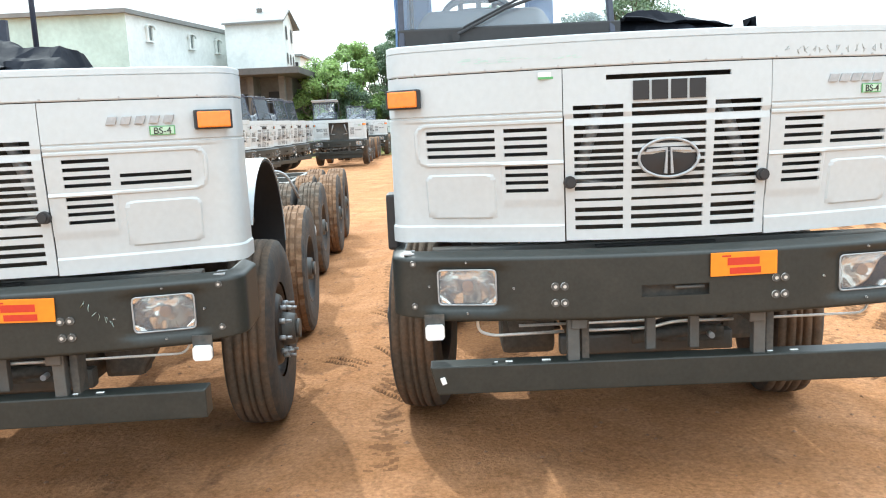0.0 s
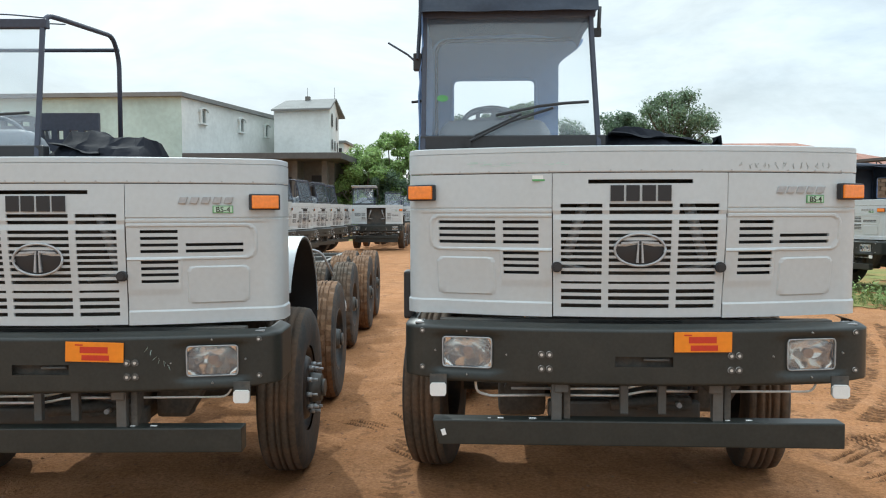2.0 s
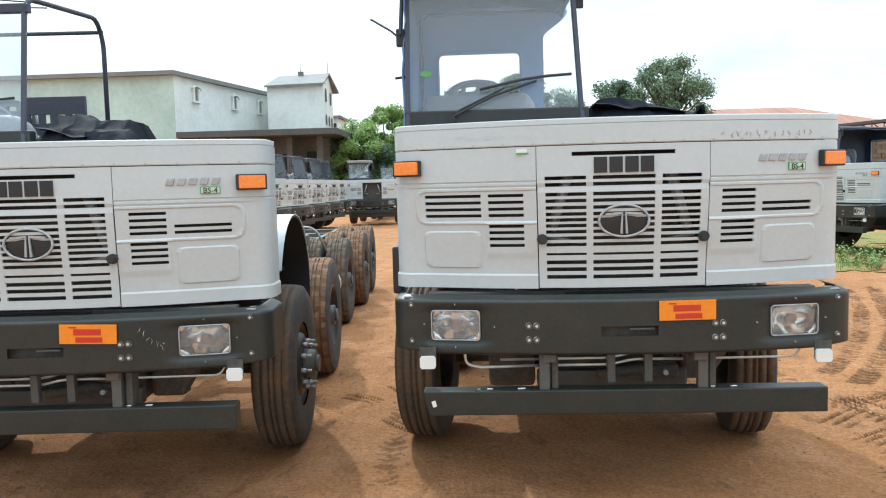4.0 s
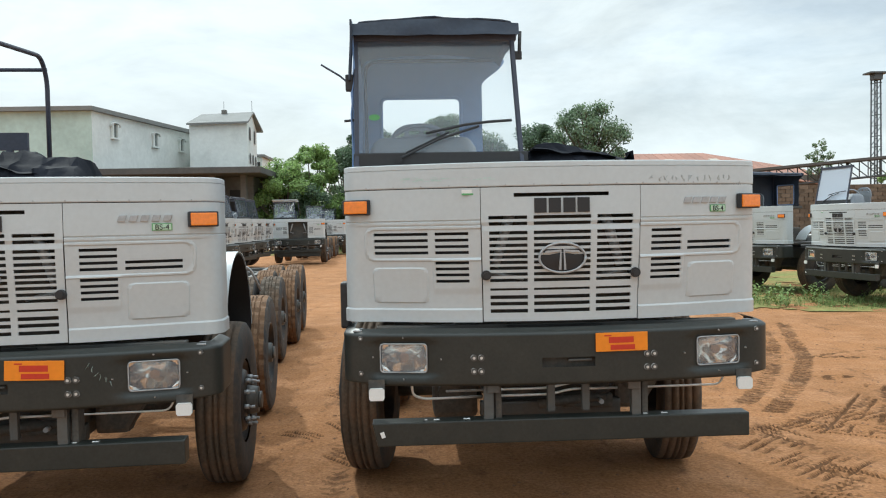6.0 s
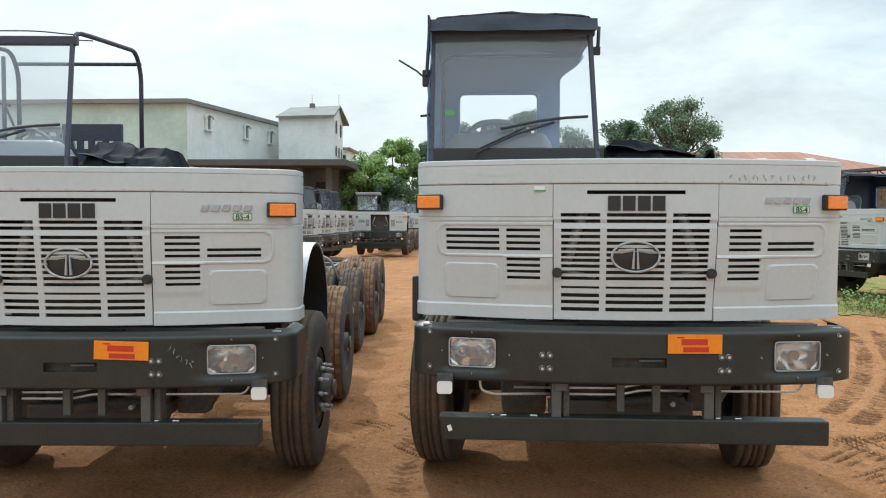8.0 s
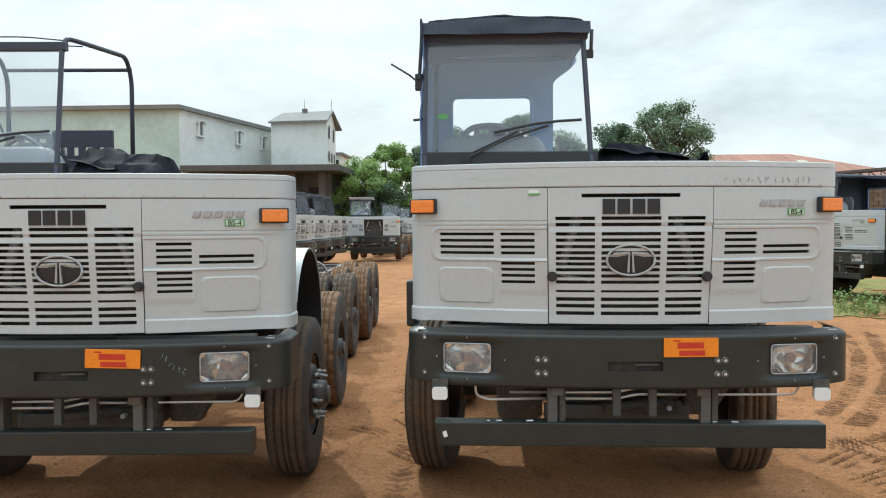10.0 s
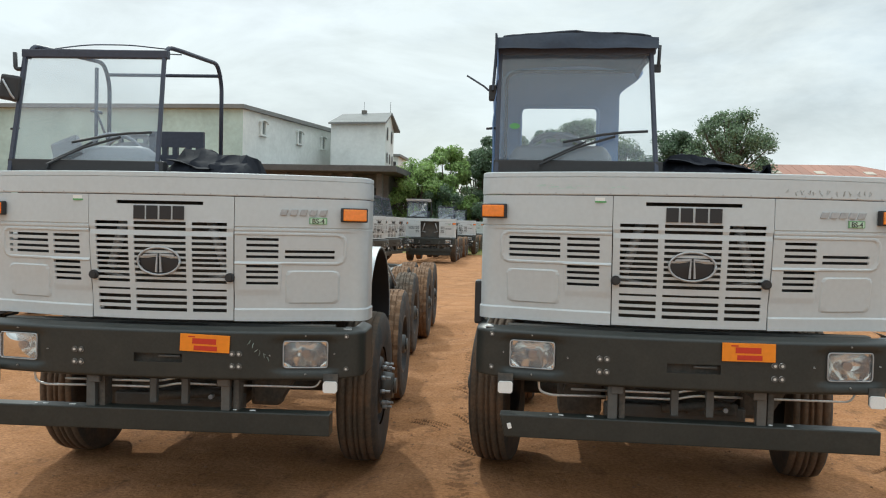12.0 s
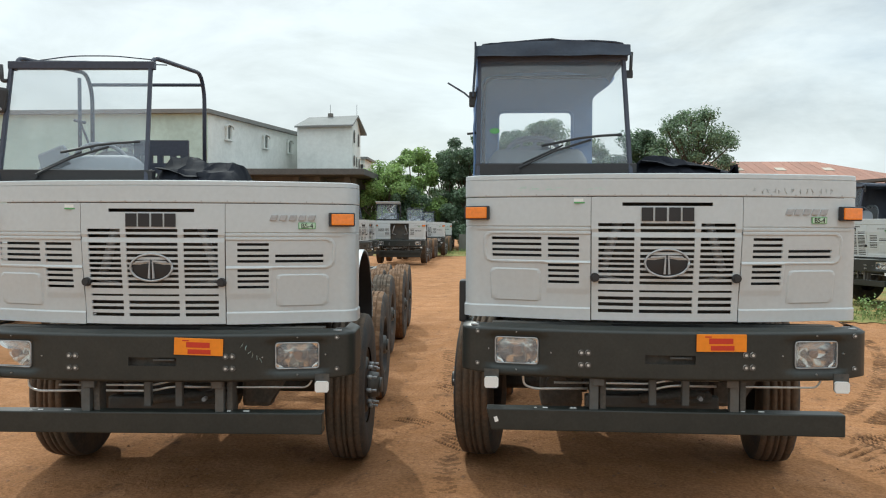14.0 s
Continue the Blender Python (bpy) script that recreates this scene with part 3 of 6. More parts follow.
def side_panel(parent, sg):
    """One half of the cowl's front, wrapping round the corner to the side."""
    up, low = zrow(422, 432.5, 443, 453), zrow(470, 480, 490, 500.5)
    if sg < 0:
        slots = rows([(-1.048, -0.742), (-0.704, -0.517)], up, 0.0165) + rows([(-0.704, -0.517)], low, 0.0165)
    else:
        slots = rows([(0.517, 0.704)], up + low, 0.0165) + rows([(0.742, 1.030)], up[2:], 0.0165)
    test, us, zs = slot_hole(slots)

    def place(u, z, k):
        a = abs(u)
        d = recess(z) * (1 - ramp(a, 1.0, 1.3))
        d -= 0.006 * (rounded(a, z, (0.2, 1.574), (1.098, 1.770), 0.06, 0.003) - rounded(a, z, (0.1, 1.588), (1.082, 1.754), 0.05, 0.003))
        d -= 0.008 * rounded(a, z, (0.752, 1.335), (1.06, 1.535), 0.035, 0.004)
        d -= 0.005 * rounded(a, z, (0.2, 1.395), (0.72, 1.58), 0.01, 0.005)
        d -= 0.007 * (1 - ramp(z, 1.292, 1.302))
        d += 0.006 * rounded(a, z, (0, 1.7955), (3, 1.8035), 0.0, 0.002)
        x, y = cowl_at(u, d + 0.012 * k)
        return x, y, z
    lo, hi = (-1.44, -0.449) if sg < 0 else (0.449, 1.44)
    pressed = [sg * (c + e) for c, w in ((0.752, 0.004), (1.06, 0.004), (1.082, 0.003), (1.098, 0.003), (0.72, 0.005)) for e in (-w, w)]
    grid_u = cuts(lo, hi, 0.0145, us + pressed)
    grid_z = cuts(1.222, 1.982, 0.017, zs + [1.331, 1.339, 1.531, 1.539, 1.571, 1.577, 1.585, 1.591, 1.751, 1.757, 1.767, 1.7715, 1.772, 1.782, 1.7935, 1.7975, 1.8015, 1.8055, 1.292, 1.302])
    bm = sheet(bmesh.new(), grid_u, grid_z, place, test)
    bm.normal_update()
    for e in bm.edges:
        e.smooth = e.calc_face_angle(0) < radians(17)
    p = part("front_panel", bm, WHITE, parent, "white pressed steel cowl panel with louvres")
    # turn signal at the corner
    s = sg * 1.135
    x, y = cowl_at(s)
    th = math.atan2(cowl_at(s + 0.02)[1] - cowl_at(s - 0.02)[1], cowl_at(s + 0.02)[0] - cowl_at(s - 0.02)[0])
    m = Matrix.Translation((x, y, 1.886)) @ Matrix.Rotation(th, 4, "Z")
    bm = box(bmesh.new(), (-0.085, -0.03, -0.044), (0.085, 0.005, 0.044), 0.008, turn=m)
    h = part("turn_signal", bm, PLASTIC, parent, "black turn signal housing")
    o = -0.004 * sg
    bm = box(bmesh.new(), (-0.072 + o, -0.042, -0.036), (0.076 + o, -0.02, 0.036), 0.006, turn=m)
    part("lens", bm, AMBER, h, "amber lens")
    return p


def top_band(parent):
    """Upper rim of the cowl with its rolled lip and deck."""
    prof = [(1.9865, 0.0), (1.992, -0.003), (2.06, -0.003), (2.0895, -0.003), (2.0905, 0.003), (2.0935, 0.003), (2.0945, -0.002), (2.119, -0.001), (2.1225, 0.002), (2.124, 0.007), (2.1235, 0.10), (2.118, 0.34)]
    bm = bmesh.new()
    ss = cuts(-1.44, 1.44, 0.05)
    grid = [[bm.verts.new((*cowl_at(s, d if d < 0.2 else min(d, 0.34)), z)) for s in ss] for z, d in prof]
    for a, b in zip(grid, grid[1:]):
        for i in range(len(ss) - 1):
            bm.faces.new((a[i], a[i + 1], b[i + 1], b[i])).smooth = True
    bm.normal_update()
    for e in bm.edges:
        e.smooth = e.calc_face_angle(0) < radians(20)
    part("upper_band", bm, WHITE, parent, "white cowl rim, dusty along the top")
    first = None
    for k in range(15):
        sx = -1.08 + 2.16 * k / 14
        x, y = cowl_at(sx, -0.004)
        if first is None:
            bm = bmesh.new()
            rod(bm, (0, -0.0025, 0), (0, 0.003, 0), 0.0045, 8)
            first = part("rivet", bm, GREYSTEEL, parent, "small steel rivet")
            first.matrix_basis = pose(x, y, 1.996)
        else:
            again(first, parent, pose(x, y, 1.996))
    bm = box(bmesh.new(), (-1.0, 0.28, 2.06), (1.0, 1.0, 2.114), 0.01)
    part("cowl_deck", bm, DARK, parent)
    # inner sheet behind the seams
    bm = bmesh.new()
    box(bm, (-0.95, 0.40, 1.25), (0.95, 0.42, 2.06))
    part("firewall", bm, DARK, parent)
    for sg in (-1, 1):
        bm = sheet(bmesh.new(), cuts(0.47, 1.40, 0.08), cuts(1.23, 2.05, 0.2), lambda u, v, k: (*cowl_at(sg * u, 0.13 + 0.005 * k), v))
        part("inner_liner", bm, PLASTIC, parent, "dark sheet behind the louvres")


def bumper_at(s, d=0.0):
    sg, a = (1 if s >= 0 else -1), abs(s)
    r, s0 = 0.13, 1.14
    th0 = math.atan(0.2 * s0)
    if a <= s0:
        x, y, th = a, 0.1 * a * a - 0.07, math.atan(0.2 * a)
    else:
        arc = r * (math.pi / 2 - th0)
        b = min(a - s0, arc)
        th = th0 + b / r
        x = s0 + r * (math.sin(th) - math.sin(th0))
        y = 0.1 * s0 * s0 - 0.07 + r * (math.cos(th0) - math.cos(th)) + max(a - s0 - arc, 0)
    return sg * (x - d * math.sin(th)), y + d * math.cos(th)


def bumper(parent):
    lamp_z = (0.958, 1.112)
    holes = [(0.772, 1.027), (-1.027, -0.772)]

    def hole(u, v):
        return any(a < u < b for a, b in holes) and lamp_z[0] < v < lamp_z[1] or (-0.13 < u < 0.168 and 0.978 < v < 1.03)

    def place(u, v, k):
        a = abs(u)
        z = v
        if v < 0.93:
            z = v + (0.93 - v) * 0.30 * ramp(a, 1.0, 1.2)
        d = 0.0
        d += 0.03 * ramp(v, 1.165, 1.185) + (v - 1.17) * 2.5 * ramp(v, 1.18, 1.21)
        d += 0.025 * (1 - ramp(v, 0.874, 0.885))
        d += 0.014 * rounded(a, v, (0.74, 0.93), (1.06, 1.13), 0.02, 0.012)
        x, y = bumper_at(u, d + 0.008 * k)
        return x, y, z
    us = cuts(-1.58, 1.58, 0.04, [-1.027, -0.772, 0.772, 1.027, -0.13, 0.168, -1.06, -0.74, 0.74, 1.06, -1.05, 1.05])
    vs = cuts(0.874, 1.194, 0.02, [0.958, 1.112, 0.978, 1.03, 0.884, 1.165, 1.185, 0.93, 1.13])
    b = part("bumper", sheet(bmesh.new(), us, vs, place, hole), BLACK, parent, "black painted steel bumper with dust")
    bm = box(bmesh.new(), (-0.15, -0.02, 0.965), (0.185, -0.012, 1.04))
    part("slot_back", bm, DARK, b)
    bm = bmesh.new()
    rod(bm, (0.02, -0.055, 1.012), (0.15, -0.05, 1.012), 0.008)
    part("slot_bar", bm, CHASSIS, b)
    first = None
    spots = [(sx * a, z, 0.0155) for sx in (-1, 1) for a in (0.467, 0.508) for z in (0.961, 1.036)]
    spots += [(sx * 1.14, z, 0.0125) for sx in (-1, 1) for z in (0.948, 1.146)]
    spots += [(sx * a, z, 0.0045) for sx in (-1, 1) for a, z in ((0.69, 1.03), (1.07, 1.04), (0.9, 1.15), (0.9, 0.917))]
    for s, z, r in spots:
        x, y = bumper_at(s)
        if first is None:
            bm = bmesh.new()
            rod(bm, (0, -0.25, 0), (0, 0.6, 0), 1.15, 16)
            n0 = len(bm.faces)
            rod(bm, (0, -0.42, 0), (0, 0, 0), 0.55, 6)
            bm.faces.ensure_lookup_table()
            for f in bm.faces[n0:]:
                f.material_index = 1
            first = part("bolt", bm, [PLATED, CHASSIS], b, "plated washer with a dark bolt head")
            first.matrix_basis = Matrix.LocRotScale((x, y - 0.004, z), None, (r, 0.016, r))
        else:
            again(first, b, Matrix.LocRotScale((x, y - 0.004, z), None, (r, 0.016, r)))
    # lamps
    for sg in (-1, 1):
        bm = bmesh.new()
        us, vs = cuts(0.772, 1.027, 0.012), cuts(0.958, 1.112, 0.012)
        sheet(bm, us, vs, lambda u, v, k: (*bumper_at(sg * u, 0.012 + 0.006 * k - 0.010 * (1 - ((u - 0.9) / 0.13) ** 2) * (1 - ((v - 1.035) / 0.08) ** 2)), v))
        lamp = part("headlight", bm, LENS, parent, "rectangular clear headlight")
        bm = bmesh.new()

        def dish(u, v, k):
            e = min(1.0, math.hypot((u - 0.9) / 0.135, (v - 1.035) / 0.085))
            return (*bumper_at(sg * u, 0.10 - 0.083 * e * e + 0.004 * math.sin((u - 0.9) * 80) * math.cos((v - 1.035) * 55) + 0.004 * k), v)
        sheet(bm, us, vs, dish)
        part("reflector", bm, REFLECTOR, lamp)
        bm = bmesh.new()
        x, y = bumper_at(sg * 0.9, 0.03)
        rod(bm, (x, y + 0.004, 1.035), (x, y + 0.04, 1.035), 0.026, 20)
        part("bulb_cap", bm, BULB, lamp, "brownish bulb shade")
        bm = bmesh.new()
        pts = bend([(*bumper_at(sg * u, 0.004), v) for u, v in ((0.9, 0.955), (1.03, 0.955), (1.03, 1.115), (0.769, 1.115), (0.769, 0.955), (0.9, 0.955))], 0.02, 3)
        tube(bm, pts, 0.004, 6)
        part("bezel", bm, GREYSTEEL, lamp, "thin bright lamp rim")
        bm = bmesh.new()
        m = Matrix.Translation((sg * 1.052, -0.01 + (0.0 if sg < 0 else 0.03), 0.84))
        ring = [(0.043, -0.022), (0.034, -0.034), (-0.034, -0.034), (-0.043, -0.022), (-0.043, 0.022), (-0.034, 0.034), (0.034, 0.034), (0.043, 0.022)]
        f = [bm.verts.new(m @ Vector((a, -0.012, b))) for a, b in ring]
        g = [bm.verts.new(m @ Vector((a, 0.008, b))) for a, b in ring]
        bm.faces.new(f[::-1])
        bm.faces.new(g)
        for i in range(8):
            bm.faces.new((f[i], f[(i + 1) % 8], g[(i + 1) % 8], g[i]))
        rf = part("front_reflector", bm, REFLEX, parent, "white reflex reflector below the bumper")
        bm = box(bmesh.new(), (-0.045, 0.008, -0.02), (0.045, 0.014, 0.08), turn=m)
        part("bracket", bm, DARK, rf)
    return b


def plate(parent):
    bm = bmesh.new()
    y = bumper_at(0.318)[1]
    m = Matrix.Translation((0.318, y - 0.008, 1.1095)) @ Matrix.Rotation(radians(3.5), 4, "Z")
    box(bm, (-0.149, -0.003, -0.0525), (0.149, 0.003, 0.0525), 0.002, turn=m)
    p = part("registration_sheet", bm, ORANGE, parent, "orange temporary registration sheet")
    bm = bmesh.new()
    for a, b, c, d in ((-0.075, 0.068, -0.005, 0.028), (-0.065, 0.075, -0.044, -0.016), (-0.10, -0.06, 0.033, 0.040)):
        box(bm, (a, -0.0045, c), (b, -0.0035, d), turn=m)
    part("marking_bar", bm, RED_INK, p, "plain red bars")


def underrun(parent):
    bm = box(bmesh.new(), (-1.08, -0.05, 0.548), (1.06, 0.06, 0.682), 0.008)
    for v in bm.verts:
        v.co.y += 0.02 * v.co.x ** 2
        if v.co.x < -1.0:
            v.co.x += 0.24 * max(0.67 - v.co.z, 0)
    u = part("underrun_bar", bm, BLACK, parent, "black box-section underrun bar")
    bm = box(bmesh.new(), (-0.011, -0.0035, -0.016), (0.011, 0.0035, 0.016), turn=pose(-1.022, -0.032, 0.616, 0, -18, 0))
    part("sticker", bm, REFLEX, u)
    # small white flecks along the top of the bar
    for x, w in ((-0.78, 0.008), (-0.72, 0.016), (-0.55, 0.02), (0.47, 0.012), (0.58, 0.018)):
        bm = box(bmesh.new(), (x - w, 0.004, 0.6825), (x + w, 0.004 + 0.8 * w, 0.687), 0.002)
        part("paint_fleck", bm, REFLEX, u, "small white fleck")
    for x in (-0.425, 0.415):
        bm = box(bmesh.new(), (x - 0.027, -0.01, 0.68), (x + 0.027, 0.04, 0.93), 0.004)
        part("hanger", bm, CHASSIS, u, "grey hanger bracket")
        bm = box(bmesh.new(), (x + 0.04, 0.02, 0.66), (x + 0.075, 0.12, 0.93), 0.004)
        part("hanger_web", bm, DARK, u)
    for x in (-0.06, 0.14):
        bm = box(bmesh.new(), (x - 0.022, 0.05, 0.70), (x + 0.022, 0.09, 0.92), 0.006)
        part("pipe_clamp", bm, CHASSIS, u)


def underbody(parent):
    bm = bmesh.new()
    tube(bm, bend([(-0.86, 0.12, 0.93), (-0.85, 0.12, 0.80), (-0.78, 0.12, 0.778), (-0.45, 0.12, 0.785)], 0.03), 0.0075)
    part("steel_pipe", bm, STEEL, parent, "bare steel pipe bent down from the cowl", True)
    bm = bmesh.new()
    tube(bm, bend([(-0.40, 0.12, 0.785), (-0.05, 0.12, 0.785), (0.06, 0.12, 0.812), (0.34, 0.12, 0.812)], 0.05), 0.0075)
    part("steel_pipe", bm, STEEL, parent, "bare steel steering pipe", True)
    bm = bmesh.new()
    tube(bm, bend([(-0.66, 0.13, 0.818), (-0.05, 0.13, 0.82), (0.06, 0.13, 0.847), (0.36, 0.13, 0.848)], 0.05), 0.007)
    part("steel_pipe", bm, STEEL, parent, "bare steel upper pipe", True)
    bm = bmesh.new()
    tube(bm, bend([(0.46, 0.12, 0.812), (0.95, 0.12, 0.815), (1.0, 0.14, 0.93)], 0.04), 0.006)
    part("steel_pipe", bm, STEEL, parent, "bare steel tie pipe", True)
    bm = bmesh.new()
    box(bm, (-0.38, 0.42, 0.62), (0.38, 1.6, 1.6), 0.05)
    box(bm, (-0.27, 0.5, 0.5), (0.27, 1.1, 0.64), 0.04)
    rod(bm, (-0.2, 0.3, 0.86), (-0.2, 0.45, 0.86), 0.11, 20)
    rod(bm, (0.18, 0.32, 0.98), (0.18, 0.45, 0.98), 0.09, 20)
    box(bm, (0.05, 0.28, 0.66), (0.36, 0.44, 0.74), 0.02)
    rod(bm, (-0.1, 0.26, 0.7), (0.3, 0.26, 0.74), 0.03)
    part("engine", bm, DARK, parent, "dark engine and sump")
    bm = box(bmesh.new(), (-0.72, 0.52, 0.56), (-0.44, 0.80, 1.02), 0.04)
    rod(bm, (-0.62, 0.44, 0.74), (-0.62, 0.56, 0.74), 0.07, 16)
    part("steering_box", bm, DARK, parent, "dark steering gear housing")
    bm = box(bmesh.new(), (0.42, 0.50, 0.60), (0.86, 0.66, 1.05), 0.03)
    for v in bm.verts:
        if v.co.z < 0.7 and v.co.x > 0.7:
            v.co.x -= 0.24
    part("air_cleaner", bm, DARK, parent, "dark air cleaner under the cowl")
    bm = box(bmesh.new(), (-0.44, 0.34, 0.60), (0.42, 0.42, 0.70), 0.015)
    part("front_cross_member", bm, CHASSIS, parent, "dark front cross member")
    for k, (x0, x1, z0) in enumerate(((-0.34, 0.02, 0.90), (0.06, 0.36, 0.88))):
        bm = bmesh.new()
        tube(bm, bend([(x0, 0.2, 0.95), (x0 + 0.04, 0.2, z0 - 0.06), (x1 - 0.05, 0.22, z0 - 0.12), (x1, 0.24, z0 - 0.02)], 0.06, 5), 0.014, 6)
        part("coolant_hose", bm, PLASTIC, parent, "black rubber hose", True)
    for x, z in ((-0.30, 0.86), (0.0, 0.87), (0.26, 0.72)):
        bm = bmesh.new()
        rod(bm, (x, 0.17, z), (x, 0.22, z), 0.014, 10)
        part("hose_clip", bm, GREYSTEEL, parent, "bright hose clip")
    bm = bmesh.new()
    box(bm, (-0.46, 0.22, 0.96), (0.46, 0.31, 1.97), 0.01)
    part("radiator", bm, DARK, parent, "dark radiator core behind the louvres")
    for sg in (-1, 1):
        bm = bmesh.new()
        rod(bm, (sg * 0.255, 0.10, 1.90), (sg * 0.365, 0.12, 1.53), 0.032, 12, 0.026)
        part("radiator_stay", bm, GREYSTEEL, parent, "grey diagonal pipe behind the louvres")
        bm = bmesh.new()
        rod(bm, (sg * 0.40, 0.11, 1.50), (sg * 0.20, 0.12, 1.46), 0.012)
        part("radiator_stay", bm, GREYSTEEL, parent, "thin grey stay behind the louvres")
    bm = box(bmesh.new(), (-1.05, 0.13, 1.16), (1.05, 0.2, 1.2), 0.006)
    step = part("front_step", bm, CHASSIS, parent, "dark ledge behind the bumper")
    for z in (1.208, 1.184, 1.160):
        bm = box(bmesh.new(), (-0.3, 0.1, z), (0.25, 0.126, z + 0.008))
        part("slat", bm, PLASTIC, step, "black air slat")
    for sg in (-1, 1):
        bm = bmesh.new()
        box(bm, (sg * 0.40 - 0.035, -0.02, 0.83), (sg * 0.40 + 0.035, 10.7, 1.09), 0.006)
        part("chassis_rail", bm, CHASSIS, parent, "long dark chassis rail")
        bm = bmesh.new()
        for k in range(5):
            box(bm, (sg * 0.44 - 0.04, 0.62 + 0.1 * k, 0.66 - 0.012 * k), (sg * 0.44 + 0.04, 2.1 - 0.1 * k, 0.672 - 0.012 * k))
        part("leaf_spring", bm, DARK, parent)
        # mudguard
        arc = cuts(0, 155, 9)

        def fender(a, x, k):
            r = 0.62 - 0.008 * k
            t = radians(a)
            return sg * x, 1.5 + r * math.cos(t), 1.05 + r * math.sin(t) * 0.98
        bm = sheet(bmesh.new(), arc, cuts(0.84, 1.15, 0.06), fender)
        g = part("mudguard", bm, WHITE, parent, "white arched mudguard")
        bm = sheet(bmesh.new(), cuts(-8, 153, 9), cuts(0.85, 1.145, 0.06), lambda a, x, k: (fender(a, x, 1.8 + k)))
        part("mudguard_liner", bm, PLASTIC, g, "black rubber lining")
        bm = box(bmesh.new(), (sg * 0.97 - 0.155, 2.095, 0.72), (sg * 0.97 + 0.155, 2.11, 1.06), 0.004)
        part("mud_flap", bm, PLASTIC, g, "hanging black mud flap")
        bm = bmesh.new()
        x, y = bumper_at(sg * 1.16, 0.03)
        box(bm, (x - 0.035, 0.09, 1.180), (x + 0.015, 0.19, 1.189), 0.003)
        part("corner_plate", bm, GREYSTEEL, parent, "bright step plate on the bumper corner")
    bm = box(bmesh.new(), (-1.275, 0.40, 1.16), (-1.215, 0.55, 1.44), 0.015)
    part("side_flap", bm, PLASTIC, parent, "small black side flap")
    # Floor reaches far back to keep sun off the earth below.
    bm = box(bmesh.new(), (-0.95, 0.45, 1.19), (-0.30, 2.45, 1.235), 0.01)
    part("cab_floor", bm, DARK, parent, "dark cab floor, lengthened to shade the earth")
    bm = box(bmesh.new(), (0.40, 0.45, 1.19), (0.95, 2.45, 1.235), 0.01)
    part("cab_floor", bm, DARK, parent, "dark cab floor, lengthened to shade the earth")
    # unseen boxes, added to block sunlight under the cab
    for x0, x1 in ((-0.82, -0.5), (0.5, 0.82)):
        bm = box(bmesh.new(), (x0, 1.9, 0.72), (x1, 2.9, 1.19), 0.03)
        part("side_box", bm, DARK, parent, "dark box added under the cab to block sun")
    bm = box(bmesh.new(), (-0.36, 1.6, 0.66), (0.36, 3.1, 1.15), 0.08)
    part("gearbox", bm, DARK, parent)
    for y in (2.6, 4.6, 6.6, 8.2, 9.4, 10.6):
        bm = box(bmesh.new(), (-0.365, y - 0.05, 0.86), (0.365, y + 0.05, 1.06), 0.006)
        part("cross_member", bm, CHASSIS, parent)
    bm = bmesh.new()
    rod(bm, (0.83, 4.45, 0.70), (0.83, 5.25, 0.70), 0.185, 24)
    rod(bm, (0.83, 4.41, 0.70), (0.83, 4.45, 0.70), 0.13, 24, 0.185)
    tank = part("air_tank", bm, GREYSTEEL, parent, "dusty grey air reservoir")
    for y in (4.62, 5.08):
        bm = bmesh.new()
        rod(bm, (0.83, y - 0.02, 0.70), (0.83, y + 0.02, 0.70), 0.19, 24)
        part("strap", bm, CHASSIS, tank, "dark steel strap")
    bm = box(bmesh.new(), (-1.05, 4.4, 0.55), (-0.5, 5.6, 1.0), 0.05)
    part("fuel_tank", bm, GREYSTEEL, parent, "grey steel fuel tank")
    bm = bmesh.new()
    rod(bm, (0.46, 2.2, 1.36), (0.8, 3.3, 1.42), 0.055, 16)
    part("exhaust_pipe", bm, GREYSTEEL, parent, "pale intake pipe")
    for k in range(4):
        bm = bmesh.new()
        tube(bm, bend([(0.40 + 0.05 * k, 2.5 + 0.2 * k, 1.34), (0.62 + 0.05 * k, 2.7 + 0.2 * k, 1.3), (0.72, 2.8 + 0.2 * k, 1.05), (0.62, 3.0 + 0.2 * k, 0.86)], 0.2, 5), 0.016, 6)
        part("air_hose", bm, PLASTIC if k % 2 else GREYSTEEL, parent, "looped air hose", True)
    bm = bmesh.new()
    tube(bm, bend([(0.32, 5.6, 1.1), (0.36, 5.7, 1.36), (0.62, 5.9, 1.34), (0.74, 6.1, 1.0)], 0.2, 6), 0.016, 6)
    part("air_hose", bm, GREYSTEEL, parent, "pale looped hose", True)
    for y, h in ((2.3, 1.32), (3.0, 1.22), (3.9, 1.26), (4.8, 1.2), (5.8, 1.24)):
        for x, dy in ((0.41, 0.0), (-0.41, 0.2)):
            bm = box(bmesh.new(), (x - 0.11, y + dy, 1.091), (x + 0.11, y + dy + 0.3, h), 0.02)
            rod(bm, (x, y + dy + 0.1, h - 0.01), (x, y + dy + 0.1, h + 0.05), 0.05, 12)
            rod(bm, (x + 0.05, y + dy + 0.2, h - 0.01), (x + 0.05, y + dy + 0.2, h + 0.09), 0.018, 8)
            part("valve", bm, CHASSIS if y != 3.9 else GREYSTEEL, parent, "air valve on the chassis rail")
    bm = bmesh.new()
    rod(bm, (-0.5, 2.4, 1.36), (0.62, 2.4, 1.36), 0.04)
    part("cross_pipe", bm, REFLEX, parent, "pale pipe across the chassis", True)
    bm = bmesh.new()
    rod(bm, (0.2, 2.4, 1.24), (0.2, 6.0, 1.2), 0.025)
    part("brake_line", bm, GREYSTEEL, parent, "grey pipe along the chassis", True)
